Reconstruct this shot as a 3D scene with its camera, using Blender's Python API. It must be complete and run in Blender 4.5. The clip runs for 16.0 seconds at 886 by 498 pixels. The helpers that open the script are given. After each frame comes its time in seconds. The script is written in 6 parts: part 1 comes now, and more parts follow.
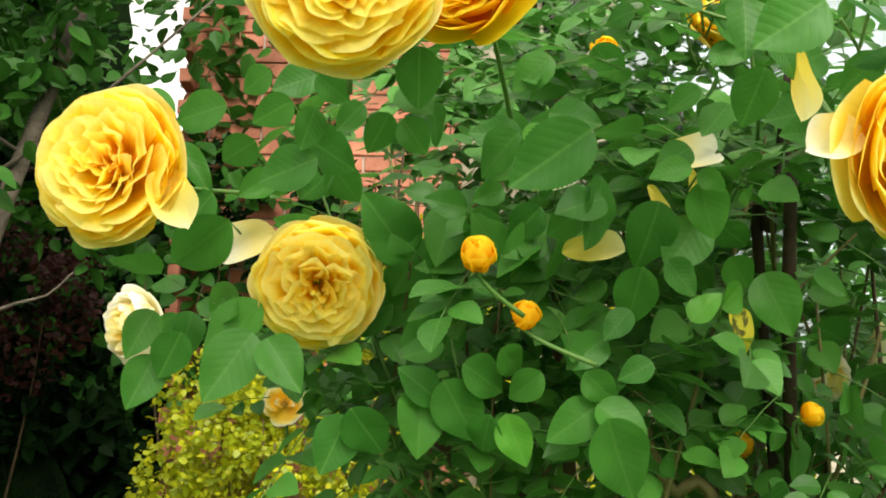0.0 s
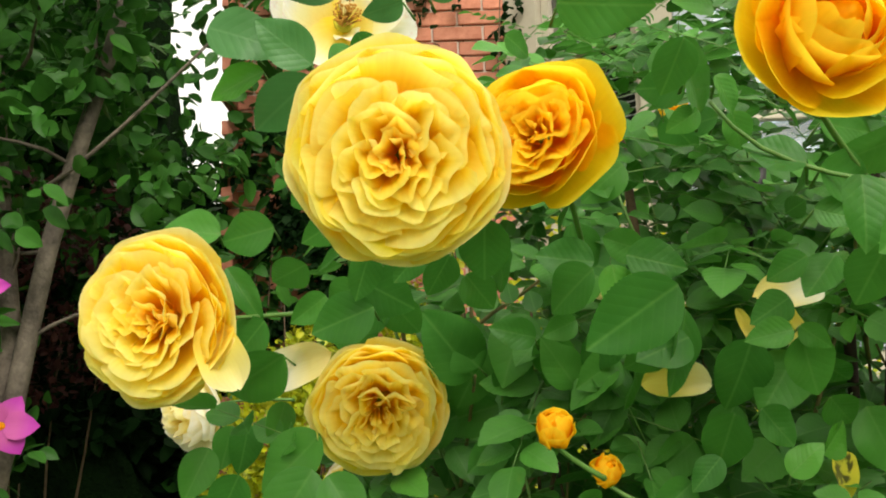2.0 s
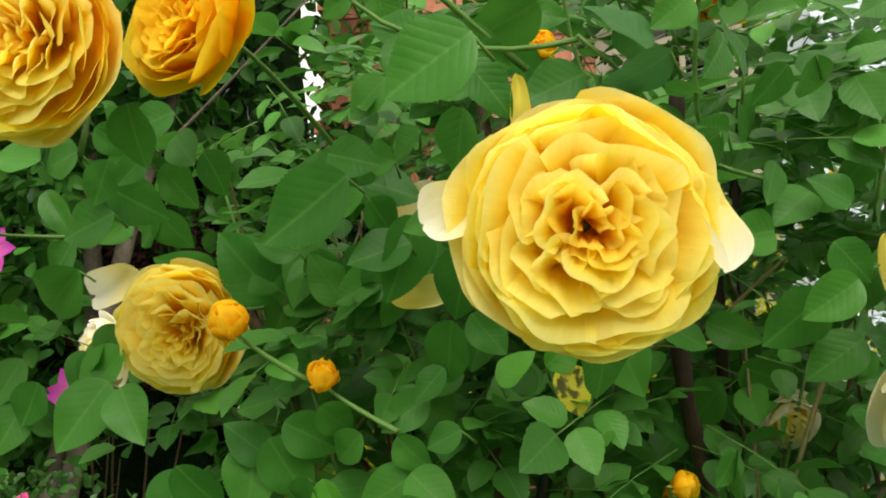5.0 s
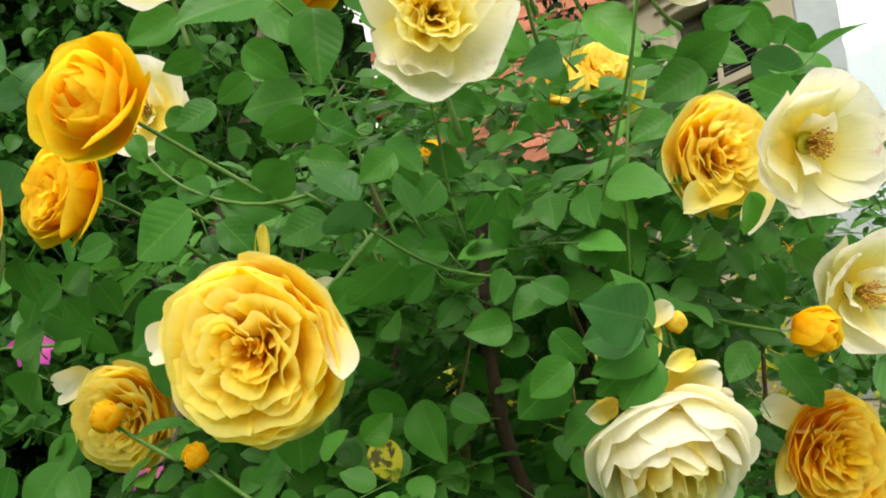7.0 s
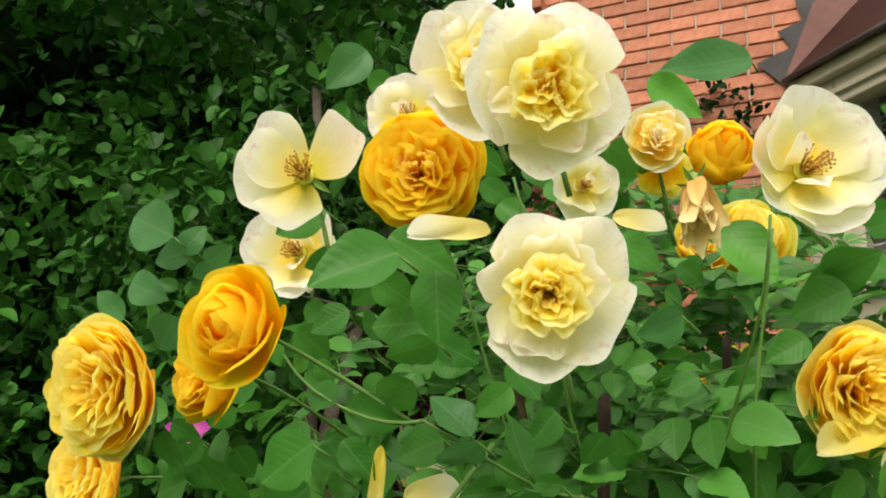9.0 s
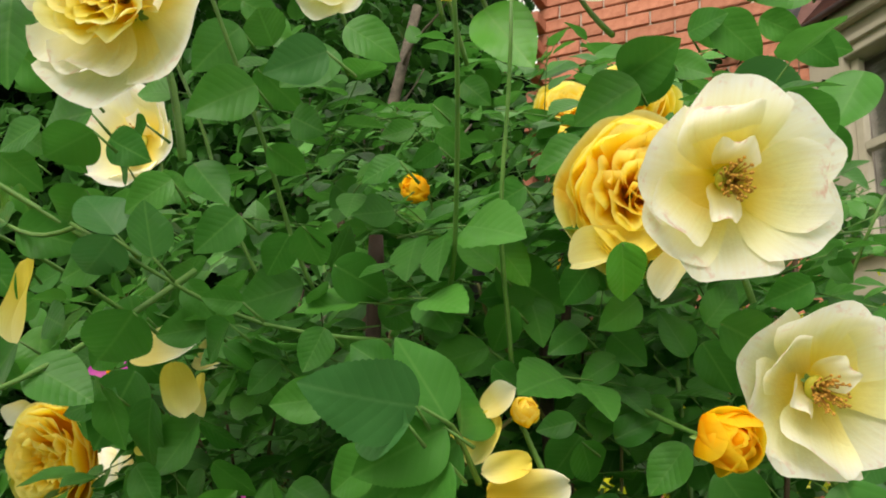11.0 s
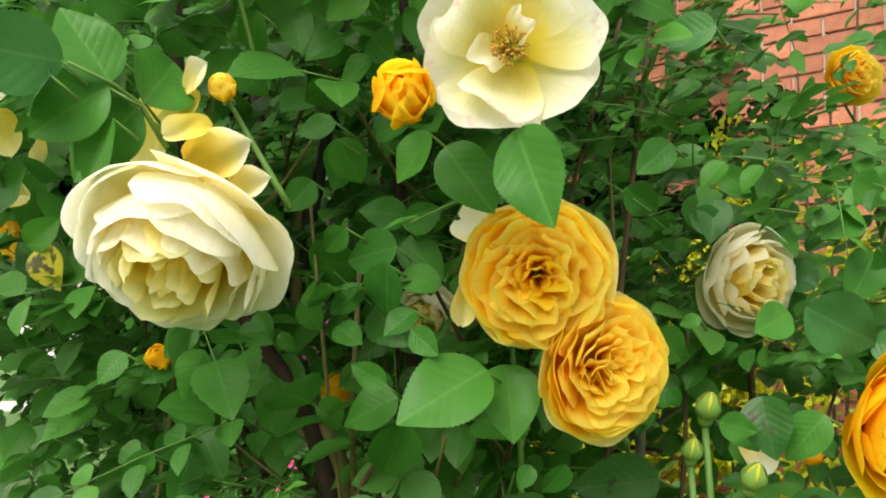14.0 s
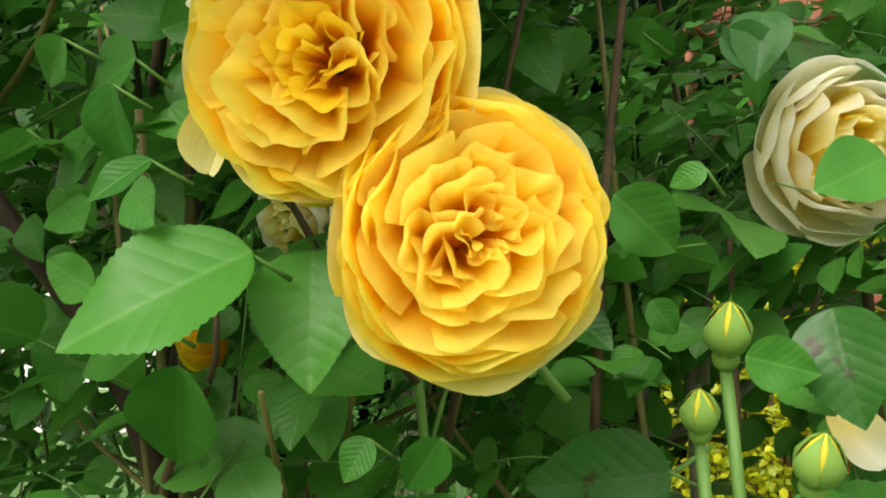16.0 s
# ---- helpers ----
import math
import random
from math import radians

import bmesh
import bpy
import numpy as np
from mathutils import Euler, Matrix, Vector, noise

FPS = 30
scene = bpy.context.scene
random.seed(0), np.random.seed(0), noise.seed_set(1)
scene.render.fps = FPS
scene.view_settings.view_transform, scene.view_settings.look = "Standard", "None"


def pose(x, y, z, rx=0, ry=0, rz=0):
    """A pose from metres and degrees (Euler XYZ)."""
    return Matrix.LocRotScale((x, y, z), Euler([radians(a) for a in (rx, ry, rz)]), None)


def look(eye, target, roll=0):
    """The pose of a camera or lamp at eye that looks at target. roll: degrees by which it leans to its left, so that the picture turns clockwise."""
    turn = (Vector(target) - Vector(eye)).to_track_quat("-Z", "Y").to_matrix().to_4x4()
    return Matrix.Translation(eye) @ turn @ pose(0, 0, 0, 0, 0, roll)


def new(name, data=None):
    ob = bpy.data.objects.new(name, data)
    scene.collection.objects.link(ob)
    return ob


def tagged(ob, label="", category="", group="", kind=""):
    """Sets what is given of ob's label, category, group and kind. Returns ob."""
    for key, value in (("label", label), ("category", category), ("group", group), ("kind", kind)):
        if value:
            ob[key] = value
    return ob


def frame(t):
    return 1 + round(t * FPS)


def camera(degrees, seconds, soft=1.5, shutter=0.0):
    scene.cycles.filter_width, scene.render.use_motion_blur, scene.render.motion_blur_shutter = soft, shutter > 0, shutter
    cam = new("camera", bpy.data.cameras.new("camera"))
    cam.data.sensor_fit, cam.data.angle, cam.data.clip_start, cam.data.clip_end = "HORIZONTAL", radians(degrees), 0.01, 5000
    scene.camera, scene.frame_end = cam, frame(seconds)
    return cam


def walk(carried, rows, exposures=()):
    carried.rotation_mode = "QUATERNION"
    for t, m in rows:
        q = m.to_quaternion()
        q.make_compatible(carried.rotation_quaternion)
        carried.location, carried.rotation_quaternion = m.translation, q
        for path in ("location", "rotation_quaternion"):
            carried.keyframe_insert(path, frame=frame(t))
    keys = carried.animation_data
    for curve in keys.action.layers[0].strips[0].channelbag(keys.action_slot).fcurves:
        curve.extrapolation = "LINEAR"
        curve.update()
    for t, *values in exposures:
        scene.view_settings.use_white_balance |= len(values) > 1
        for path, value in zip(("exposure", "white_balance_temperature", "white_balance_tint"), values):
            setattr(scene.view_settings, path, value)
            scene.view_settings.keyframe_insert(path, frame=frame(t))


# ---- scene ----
cam = camera(55.77, 16.0, soft=1.9)
PATH = [
    (0, (0.0024, -0.0030, 1.2465), (-0.1345, 1.9472, 1.6683), -0.58),
    (0.5, (-0.0197, 0.0132, 1.2820), (-0.1478, 1.9526, 1.7537), 0.24),
    (1, (-0.0434, 0.0138, 1.3082), (-0.1905, 1.9638, 1.7279), -0.52),
    (1.5, (-0.0306, 0.0346, 1.3558), (-0.2366, 1.9906, 1.7184), -2.29),
    (2, (-0.0081, 0.0189, 1.3854), (-0.2651, 1.9773, 1.6995), -2.05),
    (2.5, (0.0245, 0.0145, 1.4203), (-0.3332, 1.9635, 1.6916), -1.70),
    (3, (0.0783, 0.0410, 1.4361), (-0.2822, 1.9890, 1.7105), -2.75),
    (3.5, (0.1442, 0.0739, 1.4086), (-0.2361, 2.0158, 1.6988), -1.48),
    (4, (0.1736, 0.0839, 1.3684), (-0.2592, 2.0146, 1.6602), -0.00),
    (4.2, (0.1835, 0.0887, 1.3530), (-0.2662, 2.0173, 1.6331), 0.27),
    (6.3, (0.4135, 0.0915, 1.2966), (-0.3747, 1.8630, 1.7868), -1.90),
    (6.5, (0.4349, 0.0816, 1.2966), (-0.3536, 1.8532, 1.7861), -2.08),
    (7, (0.4868, 0.0466, 1.3175), (-0.3123, 1.8166, 1.7958), -2.43),
    (7.5, (0.5039, 0.0171, 1.3685), (-0.3710, 1.7545, 1.8330), -1.74),
    (8, (0.5135, -0.0005, 1.4124), (-0.4064, 1.6856, 1.9700), 0.11),
    (8.2, (0.5143, -0.0049, 1.4286), (-0.4363, 1.6601, 1.9979), 0.97),
    (10.3, (0.5849, 0.1739, 1.3934), (-0.6708, 1.6013, 2.0143), 4.98),
    (10.5, (0.5997, 0.2067, 1.3780), (-0.6457, 1.6410, 2.0037), 4.19),
    (11, (0.6186, 0.2512, 1.3525), (-0.5518, 1.7679, 1.9268), 3.72),
    (11.5, (0.6371, 0.2942, 1.3233), (-0.4860, 1.8871, 1.7715), 3.55),
    (12, (0.6523, 0.3331, 1.2927), (-0.4428, 1.9622, 1.6759), 0.29),
    (12.5, (0.6919, 0.3827, 1.2550), (-0.4227, 2.0212, 1.5253), -0.24),
    (13, (0.6968, 0.3736, 1.2518), (-0.4967, 1.9545, 1.5287), 0.48),
    (13.5, (0.7215, 0.3386, 1.2644), (-0.5720, 1.8482, 1.4836), 2.06),
    (14, (0.7759, 0.3859, 1.2597), (-0.5929, 1.8215, 1.5156), 1.36),
    (14.5, (0.7655, 0.4766, 1.2275), (-0.6087, 1.9114, 1.4578), 0.13),
    (15, (0.7272, 0.5419, 1.2246), (-0.7322, 1.8751, 1.5293), -0.66),
    (15.5, (0.7072, 0.6030, 1.2223), (-0.8363, 1.8468, 1.4883), 0.66),
    (16, (0.6932, 0.6608, 1.2157), (-0.8920, 1.8447, 1.5081), 0.33),
]
walk(cam, [(t, look(eye, target, roll)) for t, eye, target, roll in PATH],
     [(0, 0.95), (2, 0.64), (4, 0.48), (6.5, 0.58), (8, 0.40), (10.5, 0.42), (11.5, 0.34), (12.5, 0.56), (14.5, 0.82), (16, 1.0)])

# ---- light: a bright overcast day ----
world = bpy.data.worlds.new("sky")
scene.world = world
world.use_nodes = True
wn, wl = world.node_tree.nodes, world.node_tree.links
sky = wn.new("ShaderNodeTexSky")
sky.sky_type = "NISHITA"
sky.sun_disc = False
sky.sun_elevation, sky.sun_rotation = radians(41), radians(160)
sky.air_density, sky.dust_density, sky.ozone_density = 1.6, 6.0, 0.6
haze = wn.new("ShaderNodeMixRGB")
haze.inputs[0].default_value = 0.72
haze.inputs[2].default_value = (10.6, 10.0, 8.1, 1)
wl.new(sky.outputs[0], haze.inputs[1])
wl.new(haze.outputs[0], wn["Background"].inputs[0])
wn["Background"].inputs[1].default_value = 0.116
sun = new("sun", bpy.data.lights.new("sun", "SUN"))
sun.data.energy, sun.data.angle, sun.data.color = 2.2, radians(36), (1.0, 0.95, 0.86)
sun.matrix_world = look((1.1, -3.1, 2.9), (0.0, 0.0, 0.0))


# ---- materials ----
def mat(name, rough=0.6, metal=0.0, spec=0.5):
    m = bpy.data.materials.new(name)
    m.use_nodes = True
    b = m.node_tree.nodes["Principled BSDF"]
    b.inputs["Roughness"].default_value = rough
    b.inputs["Metallic"].default_value = metal
    b.inputs["Specular IOR Level"].default_value = spec
    return m, m.node_tree.nodes, m.node_tree.links, b


def ramp(nodes, links, source, stops):
    r = nodes.new("ShaderNodeValToRGB")
    while len(r.color_ramp.elements) < len(stops):
        r.color_ramp.elements.new(0.5)
    for e, (p, c) in zip(r.color_ramp.elements, stops):
        e.position, e.color = p, (*c, 1)
    links.new(source, r.inputs[0])
    return r.outputs[0]


def noise_of(nodes, links, scale, detail=4.0, coords="Object", rough=0.55):
    n = nodes.new("ShaderNodeTexNoise")
    n.inputs["Scale"].default_value = scale
    n.inputs["Detail"].default_value = detail
    n.inputs["Roughness"].default_value = rough
    c = nodes.new("ShaderNodeTexCoord")
    links.new(c.outputs[coords], n.inputs["Vector"])
    return n.outputs["Fac"]


def maths(nodes, links, op, a, b=None):
    n = nodes.new("ShaderNodeMath")
    n.operation = op
    for i, v in enumerate((a, b)):
        if v is None:
            continue
        if isinstance(v, (int, float)):
            n.inputs[i].default_value = v
        else:
            links.new(v, n.inputs[i])
    return n.outputs[0]


def mix(nodes, links, fac, a, b, kind="MIX"):
    n = nodes.new("ShaderNodeMixRGB")
    n.blend_type = kind
    for i, v in enumerate((fac, a, b)):
        if isinstance(v, (int, float)):
            n.inputs[i].default_value = v
        elif isinstance(v, tuple):
            n.inputs[i].default_value = (*v, 1)
        else:
            links.new(v, n.inputs[i])
    return n.outputs[0]


def bump(nodes, links, b, height, strength=0.3, distance=0.001):
    n = nodes.new("ShaderNodeBump")
    n.inputs["Strength"].default_value = strength
    n.inputs["Distance"].default_value = distance
    links.new(height, n.inputs["Height"])
    links.new(n.outputs[0], b.inputs["Normal"])


def thin(m, nodes, links, b, colour, share):
    """Lets light through a thin leaf or petal."""
    t = nodes.new("ShaderNodeBsdfTranslucent")
    if isinstance(colour, tuple):
        t.inputs[0].default_value = (*colour, 1)
    else:
        links.new(colour, t.inputs[0])
    s = nodes.new("ShaderNodeMixShader")
    s.inputs[0].default_value = share
    links.new(b.outputs[0], s.inputs[1])
    links.new(t.outputs[0], s.inputs[2])
    links.new(s.outputs[0], nodes["Material Output"].inputs[0])


def leaf_material(name, dark, light, vein, rough=0.4, through_share=0.3, islands=True, spots=None, spot_from=0.6, spec=0.34):
    m, n, l, b = mat(name, rough, spec=spec)
    fine = 1.0 if islands else 0.05
    uv = n.new("ShaderNodeUVMap")
    sep = n.new("ShaderNodeSeparateXYZ")
    l.new(uv.outputs[0], sep.inputs[0])
    u = maths(n, l, "ABSOLUTE", maths(n, l, "SUBTRACT", sep.outputs[0], 0.5))
    rib = maths(n, l, "SUBTRACT", 1.0, maths(n, l, "MINIMUM", maths(n, l, "MULTIPLY", u, 26.0), 1.0))
    slant = maths(n, l, "SUBTRACT", sep.outputs[1], maths(n, l, "MULTIPLY", u, 0.62))
    wave = maths(n, l, "ABSOLUTE", maths(n, l, "SINE", maths(n, l, "MULTIPLY", slant, 25.0)))
    side = maths(n, l, "POWER", maths(n, l, "SUBTRACT", 1.0, wave), 5.0)
    veins = maths(n, l, "MAXIMUM", rib, maths(n, l, "MULTIPLY", side, 0.22))
    info = n.new("ShaderNodeNewGeometry" if islands else "ShaderNodeObjectInfo")
    rnd = info.outputs["Random Per Island"] if islands else info.outputs["Random"]
    base = ramp(n, l, rnd, [(0.0, dark), (0.65, tuple((a + c) / 2 for a, c in zip(dark, light))), (1.0, light)])
    mottle = noise_of(n, l, 60.0 * fine)
    base = mix(n, l, maths(n, l, "MULTIPLY", mottle, 0.35), base, tuple(1.5 * c for c in light))
    base = mix(n, l, maths(n, l, "MULTIPLY", veins, 0.55), base, vein)
    if spots:
        sp = noise_of(n, l, 3.2, 3.0)
        base = mix(n, l, ramp(n, l, sp, [(spot_from, (0, 0, 0)), (spot_from + 0.05, (1, 1, 1))]), base, spots)
    l.new(base, b.inputs["Base Color"])
    quilt = maths(n, l, "SUBTRACT", maths(n, l, "POWER", wave, 0.9), maths(n, l, "MULTIPLY", rib, 0.9))
    h = maths(n, l, "ADD", maths(n, l, "MULTIPLY", quilt, 0.3), maths(n, l, "MULTIPLY", noise_of(n, l, 160.0 * fine, 3.0), 0.7))
    bump(n, l, b, h, 0.3, 0.0014)
    thin(m, n, l, b, mix(n, l, 0.6, base, tuple(2.4 * c for c in light)), through_share)
    return m


def petal_material(name, base, middle, edge, through_share=0.5, blush=None, stops=(0.38, 0.74, 0.98)):
    """Deep colour in the heart of the petal, paler towards its rim, with fine veins running up it."""
    m, n, l, b = mat(name, 0.5, spec=0.12)
    uv = n.new("ShaderNodeUVMap")
    sep = n.new("ShaderNodeSeparateXYZ")
    l.new(uv.outputs[0], sep.inputs[0])
    v = maths(n, l, "ADD", sep.outputs[1], maths(n, l, "MULTIPLY", maths(n, l, "SUBTRACT", noise_of(n, l, 2.5, 2.0), 0.5), 0.12))
    # the petal's own gradient, steepened to paint in shade between crowded petals
    c = ramp(n, l, v, [(stops[0], base), (stops[1], middle), (stops[2], edge)])
    info = n.new("ShaderNodeObjectInfo")
    c = mix(n, l, maths(n, l, "MULTIPLY", info.outputs["Random"], 0.10), c, edge)
    stretch = n.new("ShaderNodeMapping")
    stretch.inputs["Scale"].default_value = (26.0, 1.6, 1.0)
    l.new(uv.outputs[0], stretch.inputs[0])
    streak = n.new("ShaderNodeTexNoise")
    streak.inputs["Scale"].default_value = 1.0
    streak.inputs["Detail"].default_value = 3.0
    l.new(stretch.outputs[0], streak.inputs["Vector"])
    vein = ramp(n, l, streak.outputs["Fac"], [(0.3, (0.97, 0.94, 0.86)), (0.62, (1.0, 1.0, 1.0))])
    c = mix(n, l, 0.8, c, vein, "MULTIPLY")
    if blush:
        bl = ramp(n, l, noise_of(n, l, 4.0, 5.0), [(0.57, (0, 0, 0)), (0.68, (1, 1, 1))])
        far = ramp(n, l, sep.outputs[1], [(0.6, (0, 0, 0)), (0.95, (1, 1, 1))])
        c = mix(n, l, maths(n, l, "MULTIPLY", mix(n, l, 1.0, bl, far, "MULTIPLY"), 0.6), c, blush)
    l.new(c, b.inputs["Base Color"])
    h = maths(n, l, "ADD", noise_of(n, l, 7.0, 3.0), maths(n, l, "MULTIPLY", streak.outputs["Fac"], 0.35))
    bump(n, l, b, h, 0.12, 0.03)
    thin(m, n, l, b, c, through_share)
    return m


def plain_material(name, a, c, rough=0.7, scale=20.0, relief=0.3, depth=0.002, metal=0.0, spec=0.4, objects=0.0):
    m, n, l, b = mat(name, rough, metal, spec)
    f = noise_of(n, l, scale, 6.0)
    fine = noise_of(n, l, scale * 7, 3.0)
    col = ramp(n, l, maths(n, l, "ADD", maths(n, l, "MULTIPLY", f, 0.75), maths(n, l, "MULTIPLY", fine, 0.25)), [(0.32, a), (0.68, c)])
    if objects:
        info = n.new("ShaderNodeObjectInfo")
        k = ramp(n, l, info.outputs["Random"], [(0.0, (1 - objects,) * 3), (1.0, (1 + objects,) * 3)])
        col = mix(n, l, 1.0, col, k, "MULTIPLY")
    l.new(col, b.inputs["Base Color"])
    bump(n, l, b, maths(n, l, "ADD", f, fine), relief, depth)
    return m


# the low end of the leaf mass is darkened for shade inside the bush
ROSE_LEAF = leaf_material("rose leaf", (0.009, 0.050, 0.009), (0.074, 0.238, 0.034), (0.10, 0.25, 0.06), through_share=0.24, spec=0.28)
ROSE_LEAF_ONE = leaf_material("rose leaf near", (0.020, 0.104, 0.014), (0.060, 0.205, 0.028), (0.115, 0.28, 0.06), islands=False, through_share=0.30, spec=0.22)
FRESH_LEAF = leaf_material("fresh rose leaf", (0.055, 0.21, 0.018), (0.08, 0.27, 0.026), (0.14, 0.31, 0.06), islands=False)
PALE_LEAF = leaf_material("pale rose leaf", (0.038, 0.135, 0.036), (0.058, 0.175, 0.050), (0.11, 0.25, 0.09), islands=False, spec=0.25)
SICK_LEAF = leaf_material("spotted rose leaf", (0.45, 0.42, 0.03), (0.55, 0.5, 0.04), (0.4, 0.45, 0.05), islands=False, spots=(0.06, 0.05, 0.02), spot_from=0.5)
TREE_LEAF = leaf_material("tree leaf", (0.005, 0.028, 0.005), (0.044, 0.15, 0.020), (0.030, 0.09, 0.020), through_share=0.14, spec=0.12)
# far tree leaf colour is lowered to paint in the shade under the trees
SHADED_TREE_LEAF = leaf_material("shaded tree leaf", (0.002, 0.009, 0.002), (0.012, 0.046, 0.008), (0.012, 0.04, 0.010), rough=0.6, spec=0.06)
# canopy shade over the hedge is put into this near-black leaf colour
SHADED_HEDGE_LEAF = leaf_material("shaded hedge leaf", (0.002, 0.008, 0.002), (0.008, 0.028, 0.006), (0.010, 0.028, 0.008), rough=0.6, spec=0.06)
MAROON_LEAF = leaf_material("maroon leaf", (0.018, 0.006, 0.007), (0.055, 0.020, 0.018), (0.06, 0.028, 0.02), spec=0.12)
GOLD_LEAF = leaf_material("golden euonymus leaf", (0.03, 0.12, 0.006), (0.46, 0.46, 0.012), (0.22, 0.30, 0.03))
COVER_LEAF = leaf_material("pale ground cover leaf", (0.07, 0.16, 0.03), (0.17, 0.32, 0.09), (0.2, 0.3, 0.1))
AZALEA_LEAF = leaf_material("azalea leaf", (0.015, 0.06, 0.010), (0.045, 0.13, 0.022), (0.06, 0.13, 0.03))
DULL_LEAF = leaf_material("blotched rose leaf", (0.020, 0.09, 0.016), (0.036, 0.13, 0.022), (0.05, 0.12, 0.03), islands=False, spots=(0.035, 0.028, 0.012), spot_from=0.57)
GOLD = petal_material("golden petal", (0.99, 0.55, 0.004), (0.99, 0.71, 0.018), (0.99, 0.87, 0.18), 0.72)
YELLOW = petal_material("yellow petal", (0.99, 0.69, 0.014), (0.99, 0.83, 0.050), (0.99, 0.93, 0.34), 0.72)
SUNNY = petal_material("sunny yellow petal", (0.99, 0.69, 0.014), (0.99, 0.83, 0.045), (0.99, 0.93, 0.32), 0.72)
GUARD = petal_material("pale guard petal", (0.98, 0.64, 0.03), (0.98, 0.79, 0.11), (0.98, 0.92, 0.44), 0.58)
BLOWN_HEART = petal_material("blown heart petal", (0.98, 0.66, 0.02), (0.98, 0.84, 0.10), (0.98, 0.94, 0.52), 0.58)
WHITE_PETAL = petal_material("white petal", (0.97, 0.84, 0.30), (0.97, 0.94, 0.72), (0.96, 0.955, 0.88))
PALE_PETAL = petal_material("pale yellow petal", (0.95, 0.80, 0.14), (0.95, 0.86, 0.33), (0.95, 0.90, 0.52))
ORANGE = petal_material("orange petal", (0.99, 0.56, 0.002), (0.99, 0.69, 0.010), (0.99, 0.81, 0.06), 0.66)
CREAM = petal_material("cream petal", (0.98, 0.68, 0.04), (0.98, 0.85, 0.26), (0.975, 0.965, 0.88), 0.62, stops=(0.36, 0.66, 0.90))
CREAM_HEART = petal_material("warm cream heart petal", (0.98, 0.70, 0.05), (0.98, 0.84, 0.20), (0.98, 0.95, 0.64), 0.66, stops=(0.40, 0.74, 0.98))
PALE_CREAM = petal_material("pale cream petal", (0.98, 0.89, 0.44), (0.975, 0.95, 0.74), (0.975, 0.97, 0.93), 0.55, stops=(0.25, 0.6, 0.9))
BLOWN = petal_material("pale blown petal", (0.98, 0.82, 0.06), (0.975, 0.95, 0.62), (0.975, 0.97, 0.93), 0.6, blush=(0.72, 0.24, 0.22), stops=(0.1, 0.42, 0.82))
SPENT = petal_material("spent petal", (0.66, 0.42, 0.11), (0.82, 0.62, 0.26), (0.92, 0.82, 0.52), 0.35)
MAGENTA = petal_material("magenta petal", (0.50, 0.10, 0.34), (0.42, 0.05, 0.36), (0.36, 0.03, 0.30), 0.2)
PINK = petal_material("pink petal", (0.62, 0.06, 0.24), (0.68, 0.08, 0.30), (0.72, 0.14, 0.36), 0.2)
GREEN_STEM = plain_material("green stem", (0.065, 0.16, 0.03), (0.12, 0.24, 0.05), 0.5, 60.0, 0.2, 0.0005)
BUD_GREEN = plain_material("bud green", (0.13, 0.26, 0.04), (0.22, 0.36, 0.08), 0.5, 90.0, 0.2, 0.0005)
BUD_TIP = plain_material("furled bud tip", (0.42, 0.44, 0.03), (0.66, 0.58, 0.05), 0.5, 60.0, 0.1, 0.0005)
CANE = plain_material("brown cane", (0.035, 0.022, 0.012), (0.11, 0.07, 0.035), 0.75, 50.0, 0.5, 0.001)
GREY_CANE = plain_material("grey dead cane", (0.10, 0.085, 0.07), (0.27, 0.24, 0.20), 0.8, 60.0, 0.5, 0.001)
DARK_CANE = plain_material("old dark cane", (0.014, 0.008, 0.006), (0.050, 0.026, 0.018), 0.7, 60.0, 0.5, 0.001)
OLIVE_CANE = plain_material("olive cane", (0.07, 0.08, 0.02), (0.18, 0.15, 0.05), 0.65, 40.0, 0.4, 0.001)
STAMEN = plain_material("stamen", (0.30, 0.12, 0.015), (0.62, 0.33, 0.04), 0.7, 300.0, 0.2, 0.0003)
BARK = plain_material("grey bark", (0.040, 0.033, 0.026), (0.175, 0.145, 0.115), 0.85, 14.0, 0.8, 0.006)
BRICK = plain_material("red brick", (0.36, 0.125, 0.075), (0.52, 0.215, 0.140), 0.85, 22.0, 0.6, 0.002, objects=0.22)
MORTAR = plain_material("mortar", (0.42, 0.36, 0.31), (0.55, 0.48, 0.42), 0.9, 40.0, 0.6, 0.002)
BEIGE = plain_material("beige paint", (0.36, 0.325, 0.26), (0.44, 0.40, 0.32), 0.5, 6.0, 0.1, 0.001)
COOL_TONE = plain_material("cool grey tone", (0.22, 0.265, 0.30), (0.30, 0.345, 0.385), 0.5, 5.0, 0.1, 0.001)
COPPER = plain_material("brown metal roof", (0.10, 0.045, 0.04), (0.19, 0.09, 0.075), 0.4, 3.0, 0.1, 0.001, 0.5)
DARK_EDGE = plain_material("dark flashing", (0.05, 0.045, 0.05), (0.10, 0.09, 0.10), 0.5, 8.0, 0.1, 0.001)
BLIND = plain_material("blind slat", (0.26, 0.26, 0.24), (0.36, 0.36, 0.33), 0.6, 10.0, 0.1, 0.001)
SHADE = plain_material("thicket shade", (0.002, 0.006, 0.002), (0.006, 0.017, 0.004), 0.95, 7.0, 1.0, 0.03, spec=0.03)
SOIL = plain_material("soil", (0.02, 0.014, 0.009), (0.06, 0.042, 0.028), 0.95, 9.0, 1.0, 0.02)
GRASS = plain_material("lawn", (0.05, 0.13, 0.025), (0.11, 0.24, 0.05), 0.9, 30.0, 1.0, 0.02)
